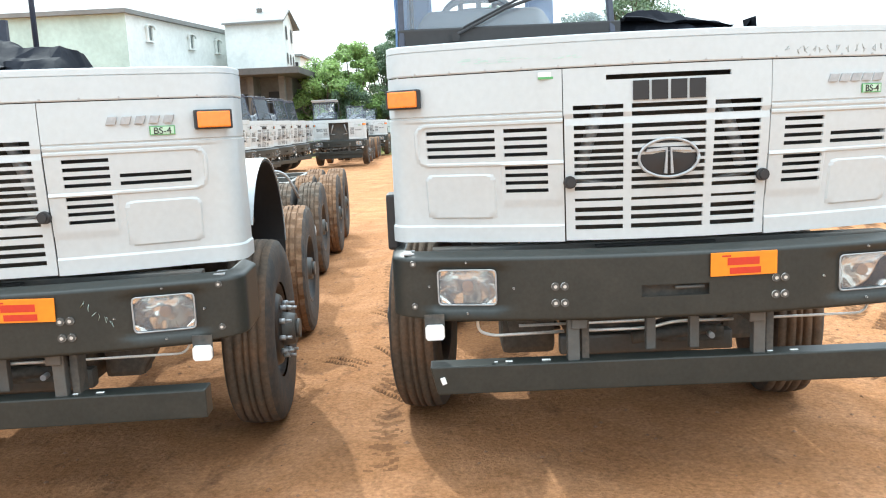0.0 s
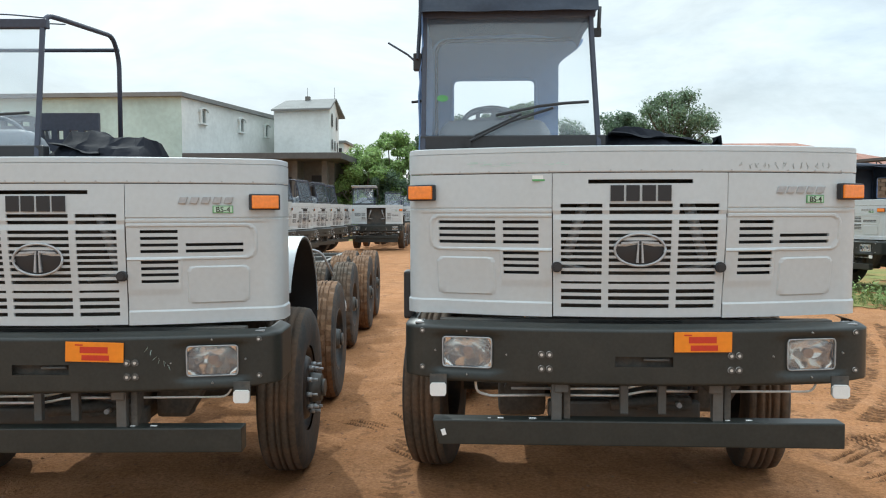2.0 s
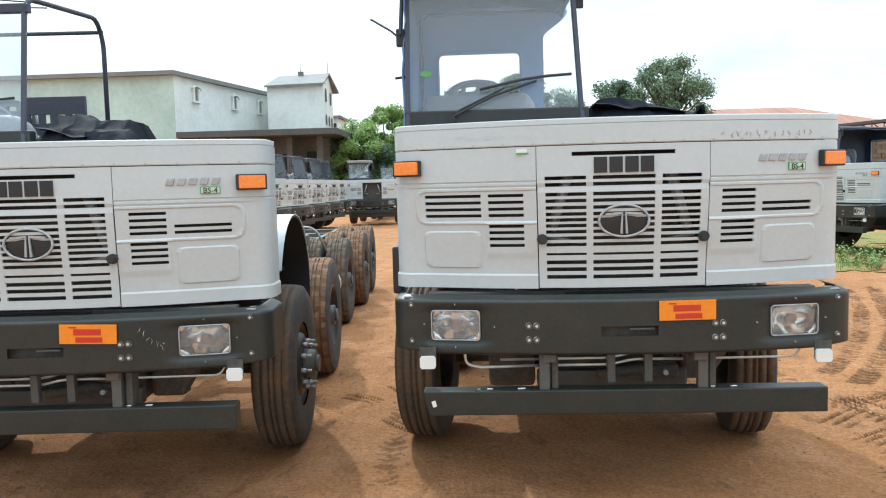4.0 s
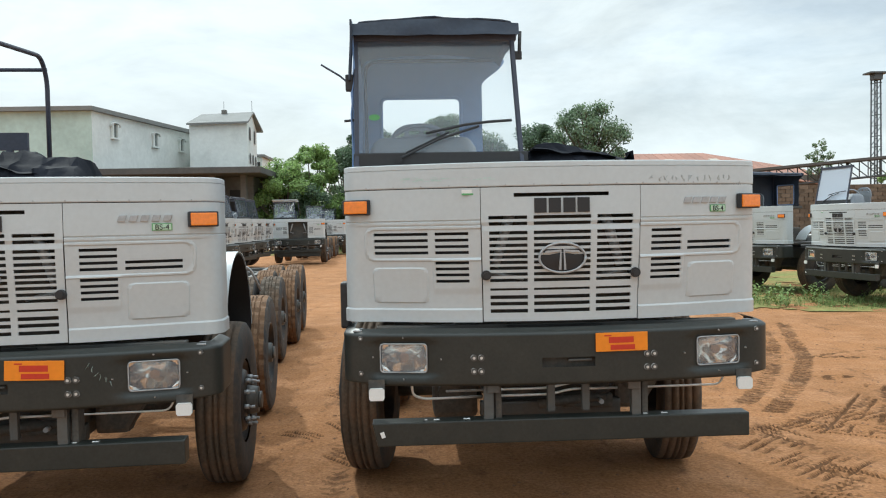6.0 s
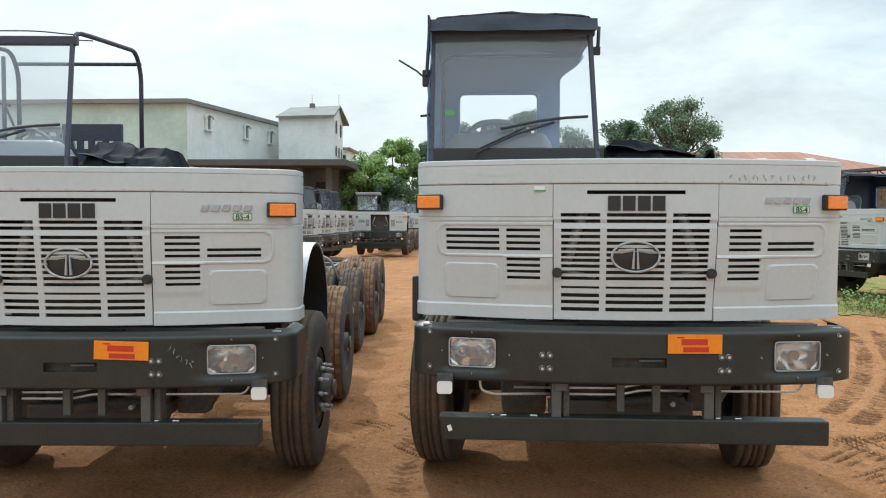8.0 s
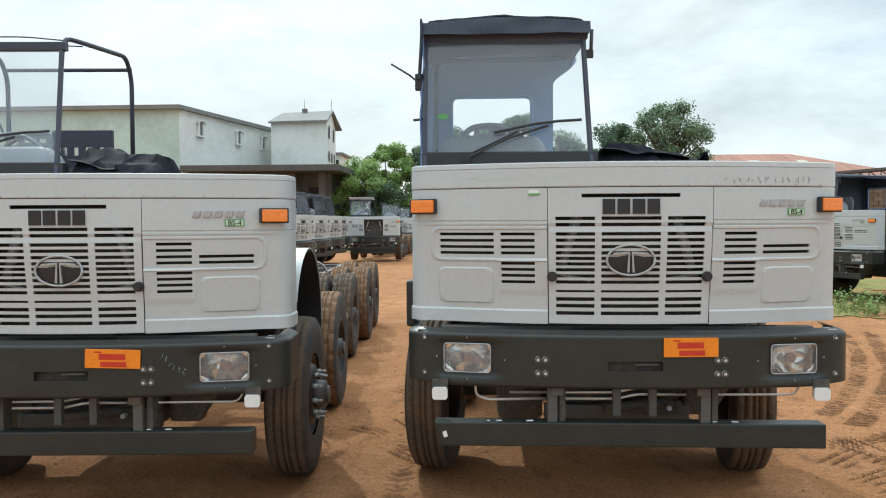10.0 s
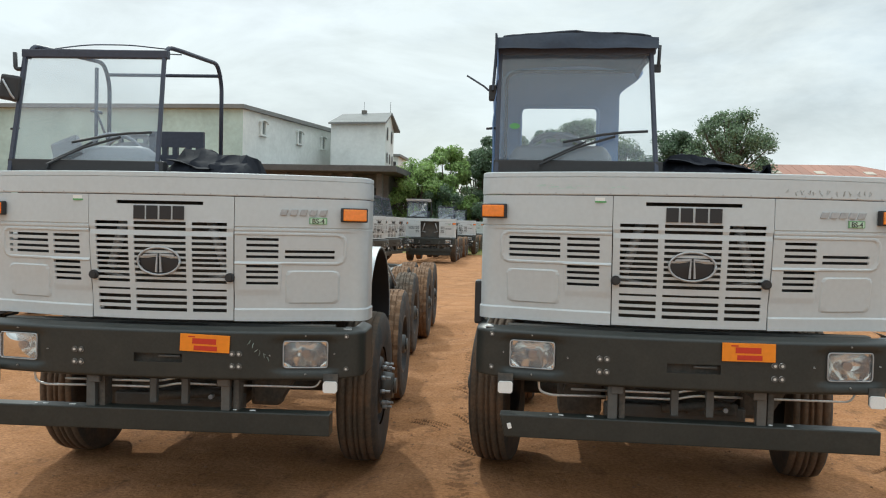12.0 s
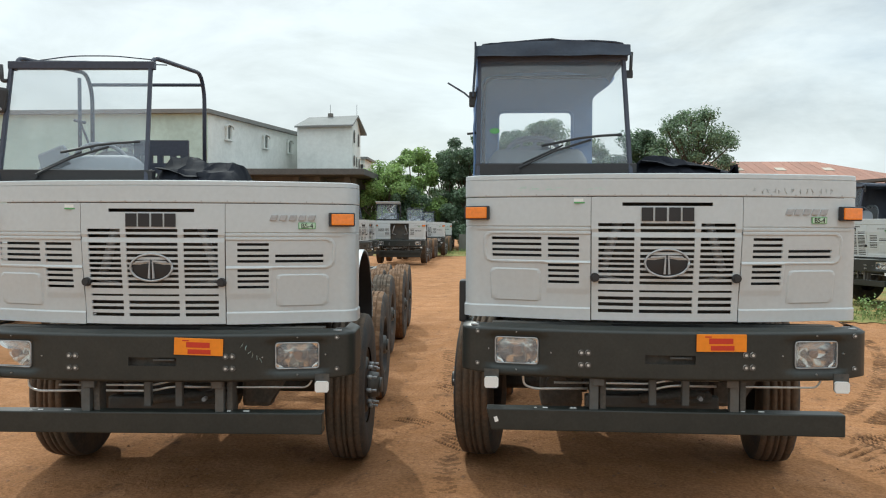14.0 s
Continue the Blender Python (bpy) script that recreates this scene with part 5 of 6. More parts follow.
def tarpaulin(name_label, at, span, seed, heights, slabs=()):
    """Stiff folded tarpaulin with sharp creases; heights gives its top along the cowl, slabs are flat folded lengths laid on it."""
    rg = random.Random(seed)
    bm = bmesh.new()
    (x0, x1), (y0, y1) = span

    def top(u):
        q = min(max(u, 0), 1) * (len(heights) - 1)
        i = min(int(q), len(heights) - 2)
        return heights[i] + (heights[i + 1] - heights[i]) * (q - i)
    nu, nv = 15, 7
    prof = (0.04, 0.50, 0.66, 0.98, 1.0, 0.86, 0.30)
    grid = []
    for j in range(nv):
        row = []
        for i in range(nu):
            u, v = i / (nu - 1), j / (nv - 1)
            inner = 0 < i < nu - 1
            e = 1.0 if inner else 0.35
            x = x0 + (x1 - x0) * u + (rg.uniform(-0.018, 0.018) if inner else 0)
            y = y0 + (y1 - y0) * v + rg.uniform(-0.02, 0.02)
            z = 2.124 + max(0.004, top(u) * e * prof[j] * rg.uniform(0.94, 1.04))
            row.append(bm.verts.new((x, y, z)))
        grid.append(row)
    for a, b in zip(grid, grid[1:]):
        for i in range(nu - 1):
            q = (a[i], a[i + 1], b[i + 1], b[i])
            if rg.random() < 0.5:
                bm.faces.new((q[0], q[1], q[2]))
                bm.faces.new((q[0], q[2], q[3]))
            else:
                bm.faces.new((q[0], q[1], q[3]))
                bm.faces.new((q[1], q[2], q[3]))
    bmesh.ops.subdivide_edges(bm, edges=bm.edges[:], cuts=2, smooth=0.8, use_grid_fill=True)
    for v in bm.verts:
        v.co.z = max(2.123, v.co.z + 0.010 * noise.noise((v.co.x * 14, v.co.y * 11, seed)))
    for v in bm.verts:
        if v.is_boundary:
            v.co.z = 2.123
    bm.normal_update()
    for e in bm.edges:
        e.smooth = e.calc_face_angle(0) < radians(24)
    ob = part("tarpaulin", bm, TARP, None, "", True)
    ob.matrix_world = at
    for (ax, ay, az), (bx, by, bz), w, t in slabs:
        bm = bmesh.new()

        def lie(u, v, k):
            c = 0.012 * noise.noise((u * 5 + seed, v * 3, 2)) + 0.02 * abs(math.sin(5.5 * u + seed))
            return ax + (bx - ax) * u + 0.012 * noise.noise((u * 8, v * 9, seed)), ay + (by - ay) * u + w * v, az + (bz - az) * u + c * (1 - 0.5 * v) - t * k - 0.02 * (1 - v) * (1 - k)
        sheet(bm, cuts(0, 1, 0.06), cuts(0, 1, 0.2), lie)
        part("fold", bm, TARP, ob, "flat folded length of tarpaulin")
    return tagged(ob, name_label, "tarpaulin")


def truck(steer=0.0):
    t = new("truck")
    top_band(t)
    grille_door(t)
    side_panel(t, -1)
    side_panel(t, 1)
    badges(t)
    bumper(t)
    plate(t)
    underrun(t)
    underbody(t)
    wheels(t, steer)
    windscreen(t)
    return t


def locate(x, y, yaw, z=0.0):
    return pose(x, y, z, 0, 0, yaw)


B_AT = locate(-0.01, 0, 0)
A_AT = locate(-3.17, -0.096, 3.21, -0.048)
base = truck(0.0)
truck_a = base
truck_b = copy_thing(base, B_AT)
truck_c = copy_thing(base, locate(-9.0, 6.0, 5, -0.051))
truck_far = [copy_thing(base, locate(*p)) for p in (
    (-5.9, 33.4, 0, -0.05), (-5.75, 44.6, 0, -0.05), (-6.05, 56.4, 1, -0.05), (-7.05, 31.75, 76, -0.05),
    (-7.1, 20.2, 76, -0.03), (-7.0, 23.1, 76, -0.05), (-6.95, 26.0, 76, -0.05), (-6.9, 28.9, 76, -0.05), (-7.3, 17.3, 76, -0.02),
    (8.3, 12.1, -80, -0.1), (7.45, 15.1, -71, -0.1))]
for o in truck_a.children:
    if o.name.startswith("registration_sheet"):
        turn = Matrix.Translation((0.306, 0, 1.098)) @ Matrix.Rotation(radians(2.2), 4, "Y") @ Matrix.Translation((-0.318, 0, -1.1095))
        o.matrix_basis = turn
canopy(truck_b)
scribble(truck_b)
scuffs(truck_b)
open_hoops(truck_a)
bm = bmesh.new()
rg = random.Random(2)
for k in range(6):
    s = 0.565 + 0.022 * k
    z = 1.105 - 0.02 * k
    x, y = bumper_at(s, -0.002)
    tube(bm, [(x + rg.uniform(-0.012, 0.012), y, z + rg.uniform(-0.018, 0.018)) for _ in range(4)], 0.0012, 4)
part("chalk_writing", bm, SCUFF, truck_a, "faint illegible chalk strokes on the bumper")["kind"] = "stuff"
for o in list(truck_b.children):
    if o.name.startswith("wheel") and abs(o.location.y - 1.44) < 0.01:
        o.matrix_basis = o.matrix_basis.copy() @ Matrix.Identity(4)
        side = 0 if o.location.x > 0 else 180
        o.rotation_euler = Euler((o.rotation_euler.x, 0, radians(side - 7)))
for k, t in enumerate(truck_far):
    if k == 10:
        canopy(t, 2.2)
        for c in t.children_recursive:
            if c.name.startswith(("canvas_side", "canvas_back")):
                c.data.materials[0] = CANVAS
    elif k != 9:
        open_hoops(t, False)
    else:
        for c in t.children:
            if c.name.startswith("windscreen"):
                c.data = c.data.copy()
                c.data.materials[0] = SHEEN_PANE
for t in truck_far:
    for o in list(t.children):
        if o.name.startswith("registration_sheet"):
            for c in list(o.children_recursive):
                bpy.data.objects.remove(c)
            bpy.data.objects.remove(o)
main = truck_far[0]
for o in list(main.children):
    if o.name.startswith("grille_door"):
        for c in list(o.children_recursive):
            bpy.data.objects.remove(c)
        bpy.data.objects.remove(o)
# Black panel stands in for the low bumper and the shade beneath it.
bm = box(bmesh.new(), (-1.02, 0.02, 0.36), (1.02, 0.09, 0.56), 0.02)
part("lower_bumper", bm, BLACK, main, "black panel for the low bumper and the shade below")
bm = box(bmesh.new(), (-0.60, -0.30, -0.012), (0.60, 0.12, 0.012), 0.008, turn=pose(-0.60, 0.42, 2.965, -14, 0, 0))
part("sun_visor", bm, WHITE, main, "pale sun visor over the windscreen")
truck_a.matrix_basis = A_AT
tagged(truck_a, "white cowl-chassis truck with bare canopy hoops on red earth", "truck", "trucks in the yard")
tagged(truck_b, "white cowl-chassis truck with black canvas half cab", "truck", "trucks in the yard")
tagged(truck_c, "white cowl-chassis truck standing behind the front pair", "truck", "trucks in the yard")
for k, t in enumerate(truck_far):
    lab = ("distant white truck with its grille door missing" if k == 0 else "distant white chassis truck parked behind another" if k < 3 else
           "distant white truck in a side-by-side row" if k < 9 else "white cowl-chassis truck parked on the weedy grass")
    tagged(t, lab, "truck", "trucks in the yard")
tarpaulin("folded black tarpaulin heaped on the white cowl", B_AT, ((-0.13, 0.56), (0.37, 0.8)), 1, (0.05, 0.14, 0.165, 0.15, 0.135, 0.11, 0.095, 0.07, 0.04), (((-0.08, 0.40, 2.235), (0.44, 0.42, 2.19), 0.16, 0.02),))
bm = bmesh.new()
for (px, pz), (qx, qz) in (((0.43, 2.125), (0.520, 2.212)), ((0.520, 2.212), (0.55, 2.125))):
    f = [bm.verts.new(v) for v in ((px, 0.40, pz), (qx, 0.46, qz), (qx + 0.005, 0.60, qz - 0.05), (px, 0.56, pz))]
    bm.faces.new(f)
flap = part("tarpaulin", bm, TARP, None)
flap.modifiers.new("cloth", "SOLIDIFY").thickness = 0.006
tagged(flap, "stiff upturned corner of black tarpaulin", "tarpaulin")
tarpaulin("rumpled black tarpaulin lying on the white cowl", A_AT, ((-0.18, 0.40), (0.38, 0.95)), 4, (0.10, 0.19, 0.215, 0.20, 0.165, 0.16, 0.16, 0.155, 0.15), (((-0.14, 0.40, 2.235), (0.34, 0.44, 2.14), 0.14, 0.02),))


# ---------------------------------------------------------------- trees and plants
def leaf_cloud(bm, centre, radius, count, size, rng, squash=0.8):
    """Small folded leaves through a clump."""
    c = Vector(centre)
    for _ in range(count):
        d = Vector((rng.gauss(0, 1), rng.gauss(0, 1), rng.gauss(0, 1))).normalized()
        p = c + Vector((d.x, d.y, d.z * squash)) * radius * (rng.random() ** 0.45)
        n = (d + Vector((rng.uniform(-1, 1), rng.uniform(-1, 1), rng.uniform(-0.4, 1.2)))).normalized()
        a = n.orthogonal().normalized()
        a = Matrix.Rotation(rng.random() * math.tau, 3, n) @ a
        b = n.cross(a)
        s = size * rng.uniform(0.6, 1.35)
        q = [bm.verts.new(p + a * s), bm.verts.new(p + b * s * 0.5 + n * s * 0.1), bm.verts.new(p - a * s), bm.verts.new(p - b * s * 0.5 + n * s * 0.1)]
        bm.faces.new(q)


def tree(x, y, z, height, spread, mat, seed, label, clumps=26, leaves=150, leaf=0.2, trunk_r=0.22, low=0.3, lobes=None):
    rng = random.Random(seed)
    t = new("tree")
    t.location = (x, y, z)
    bm = bmesh.new()
    fork = height * (low + 0.08)
    tube(bm, [(0, 0, -0.2), (0.05, 0, fork * 0.5), (0.1 * rng.uniform(-1, 1), 0, fork)], trunk_r, 8)
    ends = []
    for i in range(clumps):
        a = rng.random() * math.tau
        f = math.sqrt(rng.random())
        h = height * (low + (1 - low) * rng.uniform(0.08, 0.96))
        rel = (h / height - low) / (1 - low)
        w = spread * f * math.sqrt(max(0.08, 1 - (2 * rel - 0.85) ** 2 * 0.75))
        ends.append(Vector((w * math.cos(a), w * math.sin(a), h)))
    for e in ends[:: 2]:
        mid = Vector((e.x * 0.35, e.y * 0.35, fork + (e.z - fork) * 0.5))
        tube(bm, [(0, 0, fork * 0.8), mid, e], trunk_r * 0.22, 5)
    part("trunk", bm, BARK, t, "brown trunk and limbs")
    bm = bmesh.new()
    for e in ends:
        leaf_cloud(bm, e, spread * rng.uniform(0.14, 0.36), int(leaves * (2.1 if leaf > 0.16 else 1.0)), leaf * (0.62 if leaf > 0.16 else 1.0), rng)
    part("crown", bm, mat, t, "leafy crown with gaps")
    return tagged(t, label, "tree")


tree(-10.7, 61, -0.3, 7.3, 2.7, LEAF_A, 3, "bright green leafy tree beside the building", 60, 210, 0.19, 0.2, 0.06)
tree(-8.6, 64, -0.3, 8.7, 2.6, LEAF_A, 4, "bright green tree in the hedge row", 54, 200, 0.2, 0.22, 0.06)
tree(-6.2, 71, -0.3, 9.4, 2.8, LEAF_B, 5, "green tree in the hedge row", 60, 210, 0.2, 0.25, 0.05)
tree(-3.6, 64, -0.3, 10.2, 2.9, LEAF_C, 6, "dark green tree in the hedge row", 66, 220, 0.2, 0.25, 0.05)
tree(-0.8, 66, -0.3, 10.8, 3.1, LEAF_C, 7, "dark green tree behind the trucks", 66, 210, 0.2, 0.25, 0.05)
tree(2.6, 70, -0.3, 12.0, 3.4, LEAF_B, 8, "mid green tree behind the trucks", 60, 200, 0.2, 0.25, 0.08)
tree(6.2, 70, -0.3, 10.3, 3.2, LEAF_B, 9, "mid green tree behind the trucks", 60, 200, 0.2, 0.25, 0.08)
tree(10.8, 64, -0.3, 10.2, 2.9, LEAF_C, 10, "dark green tree beside a round-crowned tree", 52, 200, 0.2, 0.25, 0.15)
tree(14.05, 60, -0.3, 11.4, 3.3, LEAF_D, 11, "round-crowned tree with open limbs", 108, 165, 0.115, 0.25, 0.36)
tree(32.2, 58, -0.4, 8.1, 1.35, LEAF_B, 12, "tall thin tree with a small crown", 26, 55, 0.11, 0.09, 0.62)
tree(25.6, 38.5, -0.4, 4.9, 1.0, LEAF_A, 13, "creeper bush beside the steel mast", 20, 140, 0.13, 0.08, 0.2)
for i, (x, h, m) in enumerate(((-8.8, 5.0, LEAF_C), (-6.0, 5.4, LEAF_C), (-3.2, 5.2, LEAF_C), (0.4, 5.4, LEAF_C), (4.0, 5.0, LEAF_C), (8.0, 5.0, LEAF_C))):
    tree(x, (60, 71, 60, 61, 60, 61)[i], -0.3, h, 2.6, m, 20 + i, "dark shrub at the foot of the hedge row", 26, 150, 0.19, 0.12, 0.03)


# ---------------------------------------------------------------- buildings
def prism(bm, foot, z0, z1, mat=0):
    """Upright walls over a closed footprint, with a lid."""
    a = [bm.verts.new((x, y, z0)) for x, y in foot]
    b = [bm.verts.new((x, y, z1)) for x, y in foot]
    n = len(foot)
    for i in range(n):
        bm.faces.new((a[i], a[(i + 1) % n], b[(i + 1) % n], b[i])).material_index = mat
    bm.faces.new(b).material_index = mat
    return bm


def arch_window(parent, at, w, h, hood=True):
    """A small arched opening with a projecting surround. at: pose with -y outwards."""
    bm = bmesh.new()
    ring = [(-w / 2, 0), (w / 2, 0), (w / 2, h * 0.72)] + [(w / 2 * math.cos(t), h * 0.72 + h * 0.28 * math.sin(t)) for t in (0.5, 1.05, 1.57, 2.1, 2.64)] + [(-w / 2, h * 0.72)]
    f = [bm.verts.new(at @ Vector((a, -0.02, b))) for a, b in ring]
    bm.faces.new(f)
    win = part("window", bm, PANE, parent, "grey arched window")
    if hood:
        bm = bmesh.new()
        pts = [at @ Vector((a, -0.08, b)) for a, b in ring]
        tube(bm, pts + [pts[0]], 0.09, 5)
        part("surround", bm, PALE, win, "plaster window surround")
    return win


def hooded_window(parent, at, w, h):
    """A narrow barred opening in a pale raised frame under a small arched hood."""
    bm = box(bmesh.new(), (-w * 0.25, -0.03, 0.05), (w * 0.25, 0.02, h * 0.86), turn=at)
    win = part("window", bm, PANE, parent, "grey barred window")
    for x in (-0.36 * w, 0.36 * w):
        bm = box(bmesh.new(), (x - 0.09, -0.16, -0.05), (x + 0.09, 0.02, h * 0.86), 0.01, turn=at)
        part("surround", bm, PALE, win, "plaster window jamb")
    bm = box(bmesh.new(), (-0.55 * w, -0.22, -0.14), (0.55 * w, 0.02, -0.03), 0.01, turn=at)
    part("sill", bm, PALE, win)
    bm = bmesh.new()
    arc = [(0.58 * w * math.cos(a), h * 0.80 + h * 0.24 * math.sin(a)) for a in (math.pi * k / 8 for k in range(9))]
    low = [(a, b - 0.10) for a, b in arc]
    loops = [[bm.verts.new(at @ Vector((a, y, b))) for a, b in line] for line, y in ((arc, -0.24), (arc, 0.02), (low, 0.02), (low, -0.24))]
    for p, q in zip(loops, loops[1:] + loops[:1]):
        for k in range(8):
            bm.faces.new((p[k], p[k + 1], q[k + 1], q[k]))
    part("hood", bm, PALE, win, "small arched plaster hood")
    return win


hall = new("hall")
tagged(hall, "large teal plastered hall with a pale side wall", "building")
foot = [(-62, 55.5), (-23.4, 55.0), (-20.4, 71.0), (-20.4, 92), (-62, 92)]
bm = bmesh.new()
a = [bm.verts.new((x, y, -0.4)) for x, y in foot]
b = [bm.verts.new((x, y, 10.35)) for x, y in foot]
for i in range(5):
    bm.faces.new((a[i], a[(i + 1) % 5], b[(i + 1) % 5], b[i])).material_index = 1 if i == 1 else 0
part("wall", bm, [TEAL, PALE], hall, "stained teal and pale plaster walls")
bm = bmesh.new()
big = [(-62.5, 55.1), (-23.2, 54.55), (-19.9, 71.2), (-19.9, 92.5), (-62.5, 92.5)]
prism(bm, big, 10.35, 10.66)
bm.faces.new([v for v in bm.verts if abs(v.co.z - 10.35) < 0.01][::-1])
part("roof", bm, ROOFING, hall, "thin grey roof edge")
wall_dir = math.degrees(math.atan2(16.0, 3.0))
for t, z in ((0.18, 8.70), (0.565, 8.62), (0.855, 8.62)):
    p = Vector((-23.4, 55.0)).lerp(Vector((-20.4, 71.0)), t)
    hooded_window(hall, pose(p.x + 0.03, p.y, z, 0, 0, wall_dir), 1.0, 1.15)

tower = new("tower")
tagged(tower, "pale four-storey stair tower with a gabled grey roof", "building")
bm = bmesh.new()
tf = [(-19.45, 66.5), (-14.35, 66.0), (-14.75, 72.5), (-18.9, 73)]
prism(bm, tf, 5.5, 10.95)
g = [bm.verts.new(v) for v in ((-14.35, 66.0, 10.95), (-14.75, 72.5, 10.95), (-14.53, 69.2, 11.95))]
bm.faces.new(g)
part("wall", bm, PALE, tower, "pale plaster tower walls")
for ya, yb, q in ((65.6, 69.25, 0), (73.0, 69.25, 1)):
    bm = bmesh.new()
    e = [(-19.6, ya + 0.5, 10.78), (-14.2, ya, 10.82), (-14.35, yb, 12.12), (-19.1, yb + 0.3, 12.0)]
    f = [bm.verts.new(v) for v in e]
    g = [bm.verts.new((v[0], v[1], v[2] - 0.16)) for v in e]
    bm.faces.new(f)
    bm.faces.new(g[::-1])
    for k in range(4):
        bm.faces.new((f[k], f[(k + 1) % 4], g[(k + 1) % 4], g[k]))
    part("roof", bm, ROOFING, tower, "weathered grey roof slope")
bm = box(bmesh.new(), (-17.2, 69.0, 11.9), (-16.75, 69.4, 12.3), 0.03)
part("vent", bm, BROWN, tower)
for x in (-17.0, -14.5):
    bm = bmesh.new()
    rod(bm, (x, 69.2, 12.0), (x, 69.2, 13.1), 0.02, 5)
    part("lightning_rod", bm, LATTICE, tower)
td = math.degrees(math.atan2(6.5, -0.4))
for (t, z, w, h) in ((0.22, 9.35, 0.95, 1.2), (0.72, 9.35, 0.95, 1.2), (0.2, 7.3, 0.8, 0.95), (0.5, 7.3, 0.8, 0.95), (0.8, 7.3, 0.8, 0.95), (0.35, 6.35, 0.8, 0.7), (0.75, 6.35, 0.8, 0.7)):
    p = Vector((-14.35, 66.0)).lerp(Vector((-14.75, 72.5)), t)
    arch_window(tower, pose(p.x + 0.03, p.y, z, 0, 0, td), w, h, False).data.materials[0] = VOID

annex = new("annex")
tagged(annex, "low brown rendered annex under a dark concrete slab", "building")
bm = box(bmesh.new(), (-23.05, 54.0, 5.62), (-11.2, 68, 6.08), 0.04)
part("roof", bm, SLAB, annex, "dark stained concrete roof slab")
bm = bmesh.new()
box(bm, (-22.6, 56.8, -0.5), (-15.0, 66, 5.62))
box(bm, (-15.0, 58.6, -0.5), (-12.6, 66, 5.62))
part("wall", bm, BROWN, annex, "stained brown render walls")
for x in (-20.6, -16.9, -15.2, -12.9):
    bm = box(bmesh.new(), (x - 0.22, 56.2, -0.5), (x + 0.22, 56.75, 5.62), 0.02)
    part("column", bm, BROWN, annex)
for x0, x1, z0, z1, y in ((-19.6, -17.6, 4.3, 4.8, 56.78), (-16.5, -15.5, 2.6, 4.4, 56.78), (-14.4, -13.4, 2.4, 4.6, 58.58), (-22.9, -21.4, 2.6, 4.4, 56.78)):
    bm = box(bmesh.new(), (x0, y - 0.03, z0), (x1, y + 0.01, z1))
    part("window", bm, VOID, annex, "dark unglazed window opening")

rear = new("rear_block")
tagged(rear, "further pale building end behind the tower", "building")
bm = bmesh.new()
prism(bm, [(-16.6, 76), (-14.9, 76), (-14.9, 81), (-16.8, 81)], -0.4, 8.6)
part("wall", bm, PALE, rear)
bm = box(bmesh.new(), (-16.8, 75.7, 8.6), (-14.6, 81.3, 8.85), 0.03)
part("roof", bm, ROOFING, rear)
for x in (-15.9, -15.3):
    bm = box(bmesh.new(), (x - 0.22, 75.96, 7.0), (x + 0.22, 76.01, 8.1))
    part("window", bm, VOID, rear)

shed = new("shed")
tagged(shed, "long workshop shed with a rusty red sheet roof", "building")
SX0, SX1 = 14.5, 34.0
bm = bmesh.new()
box(bm, (SX0 + 0.6, 58.0, -0.5), (SX1 - 0.6, 70, 5.0))
part("wall", bm, GREYWALL, shed, "grey shed wall")
for i in range(26):
    x0 = SX0 + i * (SX1 - SX0) / 26
    x1 = SX0 + (i + 1) * (SX1 - SX0) / 26
    bm = bmesh.new()
    d0, d1 = (0.35 - 0.17 * max(0.0, x - 25.0) for x in (x0, x1 - 0.03))
    q = [(x0, 57.2, 5.05 + d0), (x1 - 0.03, 57.2, 5.05 + d1), (x1 - 0.03, 64, 7.0 + d1), (x0, 64, 7.0 + d0)]
    f = [bm.verts.new(v) for v in q]
    g = [bm.verts.new((a, b, c - 0.06)) for a, b, c in q]
    bm.faces.new(f)
    bm.faces.new(g[::-1])
    for k in range(4):
        bm.faces.new((f[k], f[(k + 1) % 4], g[(k + 1) % 4], g[k]))
    part("roof_sheet", bm, RED_ROOF, shed)
for i, x in enumerate((17.5, 20.8, 24.5)):
    bm = bmesh.new()
    f = [bm.verts.new(v) for v in ((x, 60.5, 6.40), (x + 0.72, 60.5, 6.40), (x + 0.72, 61.4, 6.66), (x, 61.4, 6.66))]
    g = [bm.verts.new((*v.co.xy, v.co.z - 0.05)) for v in f]
    bm.faces.new(f)
    for k in range(4):
        bm.faces.new((f[k], f[(k + 1) % 4], g[(k + 1) % 4], g[k]))
    part("skylight", bm, PALE_SHEET, shed, "pale skylight sheet")

# brick store and steel gantry behind the trucks on the grass
store = new("brick_store")
tagged(store, "yellow brick store wall with a doorway", "building")
bm = bmesh.new()
rng = random.Random(4)
for r_ in range(19):
    z = -0.6 + 0.21 * r_
    x = 15.0 - (0.25 if r_ % 2 else 0)
    while x < 40:
        w = 0.5
        if not (21.4 < x + w / 2 < 22.7 and z < 2.0):
            box(bm, (x, 37.0 + rng.uniform(-0.015, 0.015), z), (x + w - 0.03, 37.3, z + 0.19))
        x += w
part("brickwork", bm, BRICK, store)["kind"] = "stuff"
bm = box(bmesh.new(), (15.0, 37.06, -0.6), (40, 37.5, 3.35))
part("wall", bm, GREYWALL, store, "mortar wall behind the bricks")
bm = box(bmesh.new(), (21.35, 37.0, -0.6), (22.75, 37.055, 2.0))
part("door", bm, GREYWALL, store, "grey plank doorway")

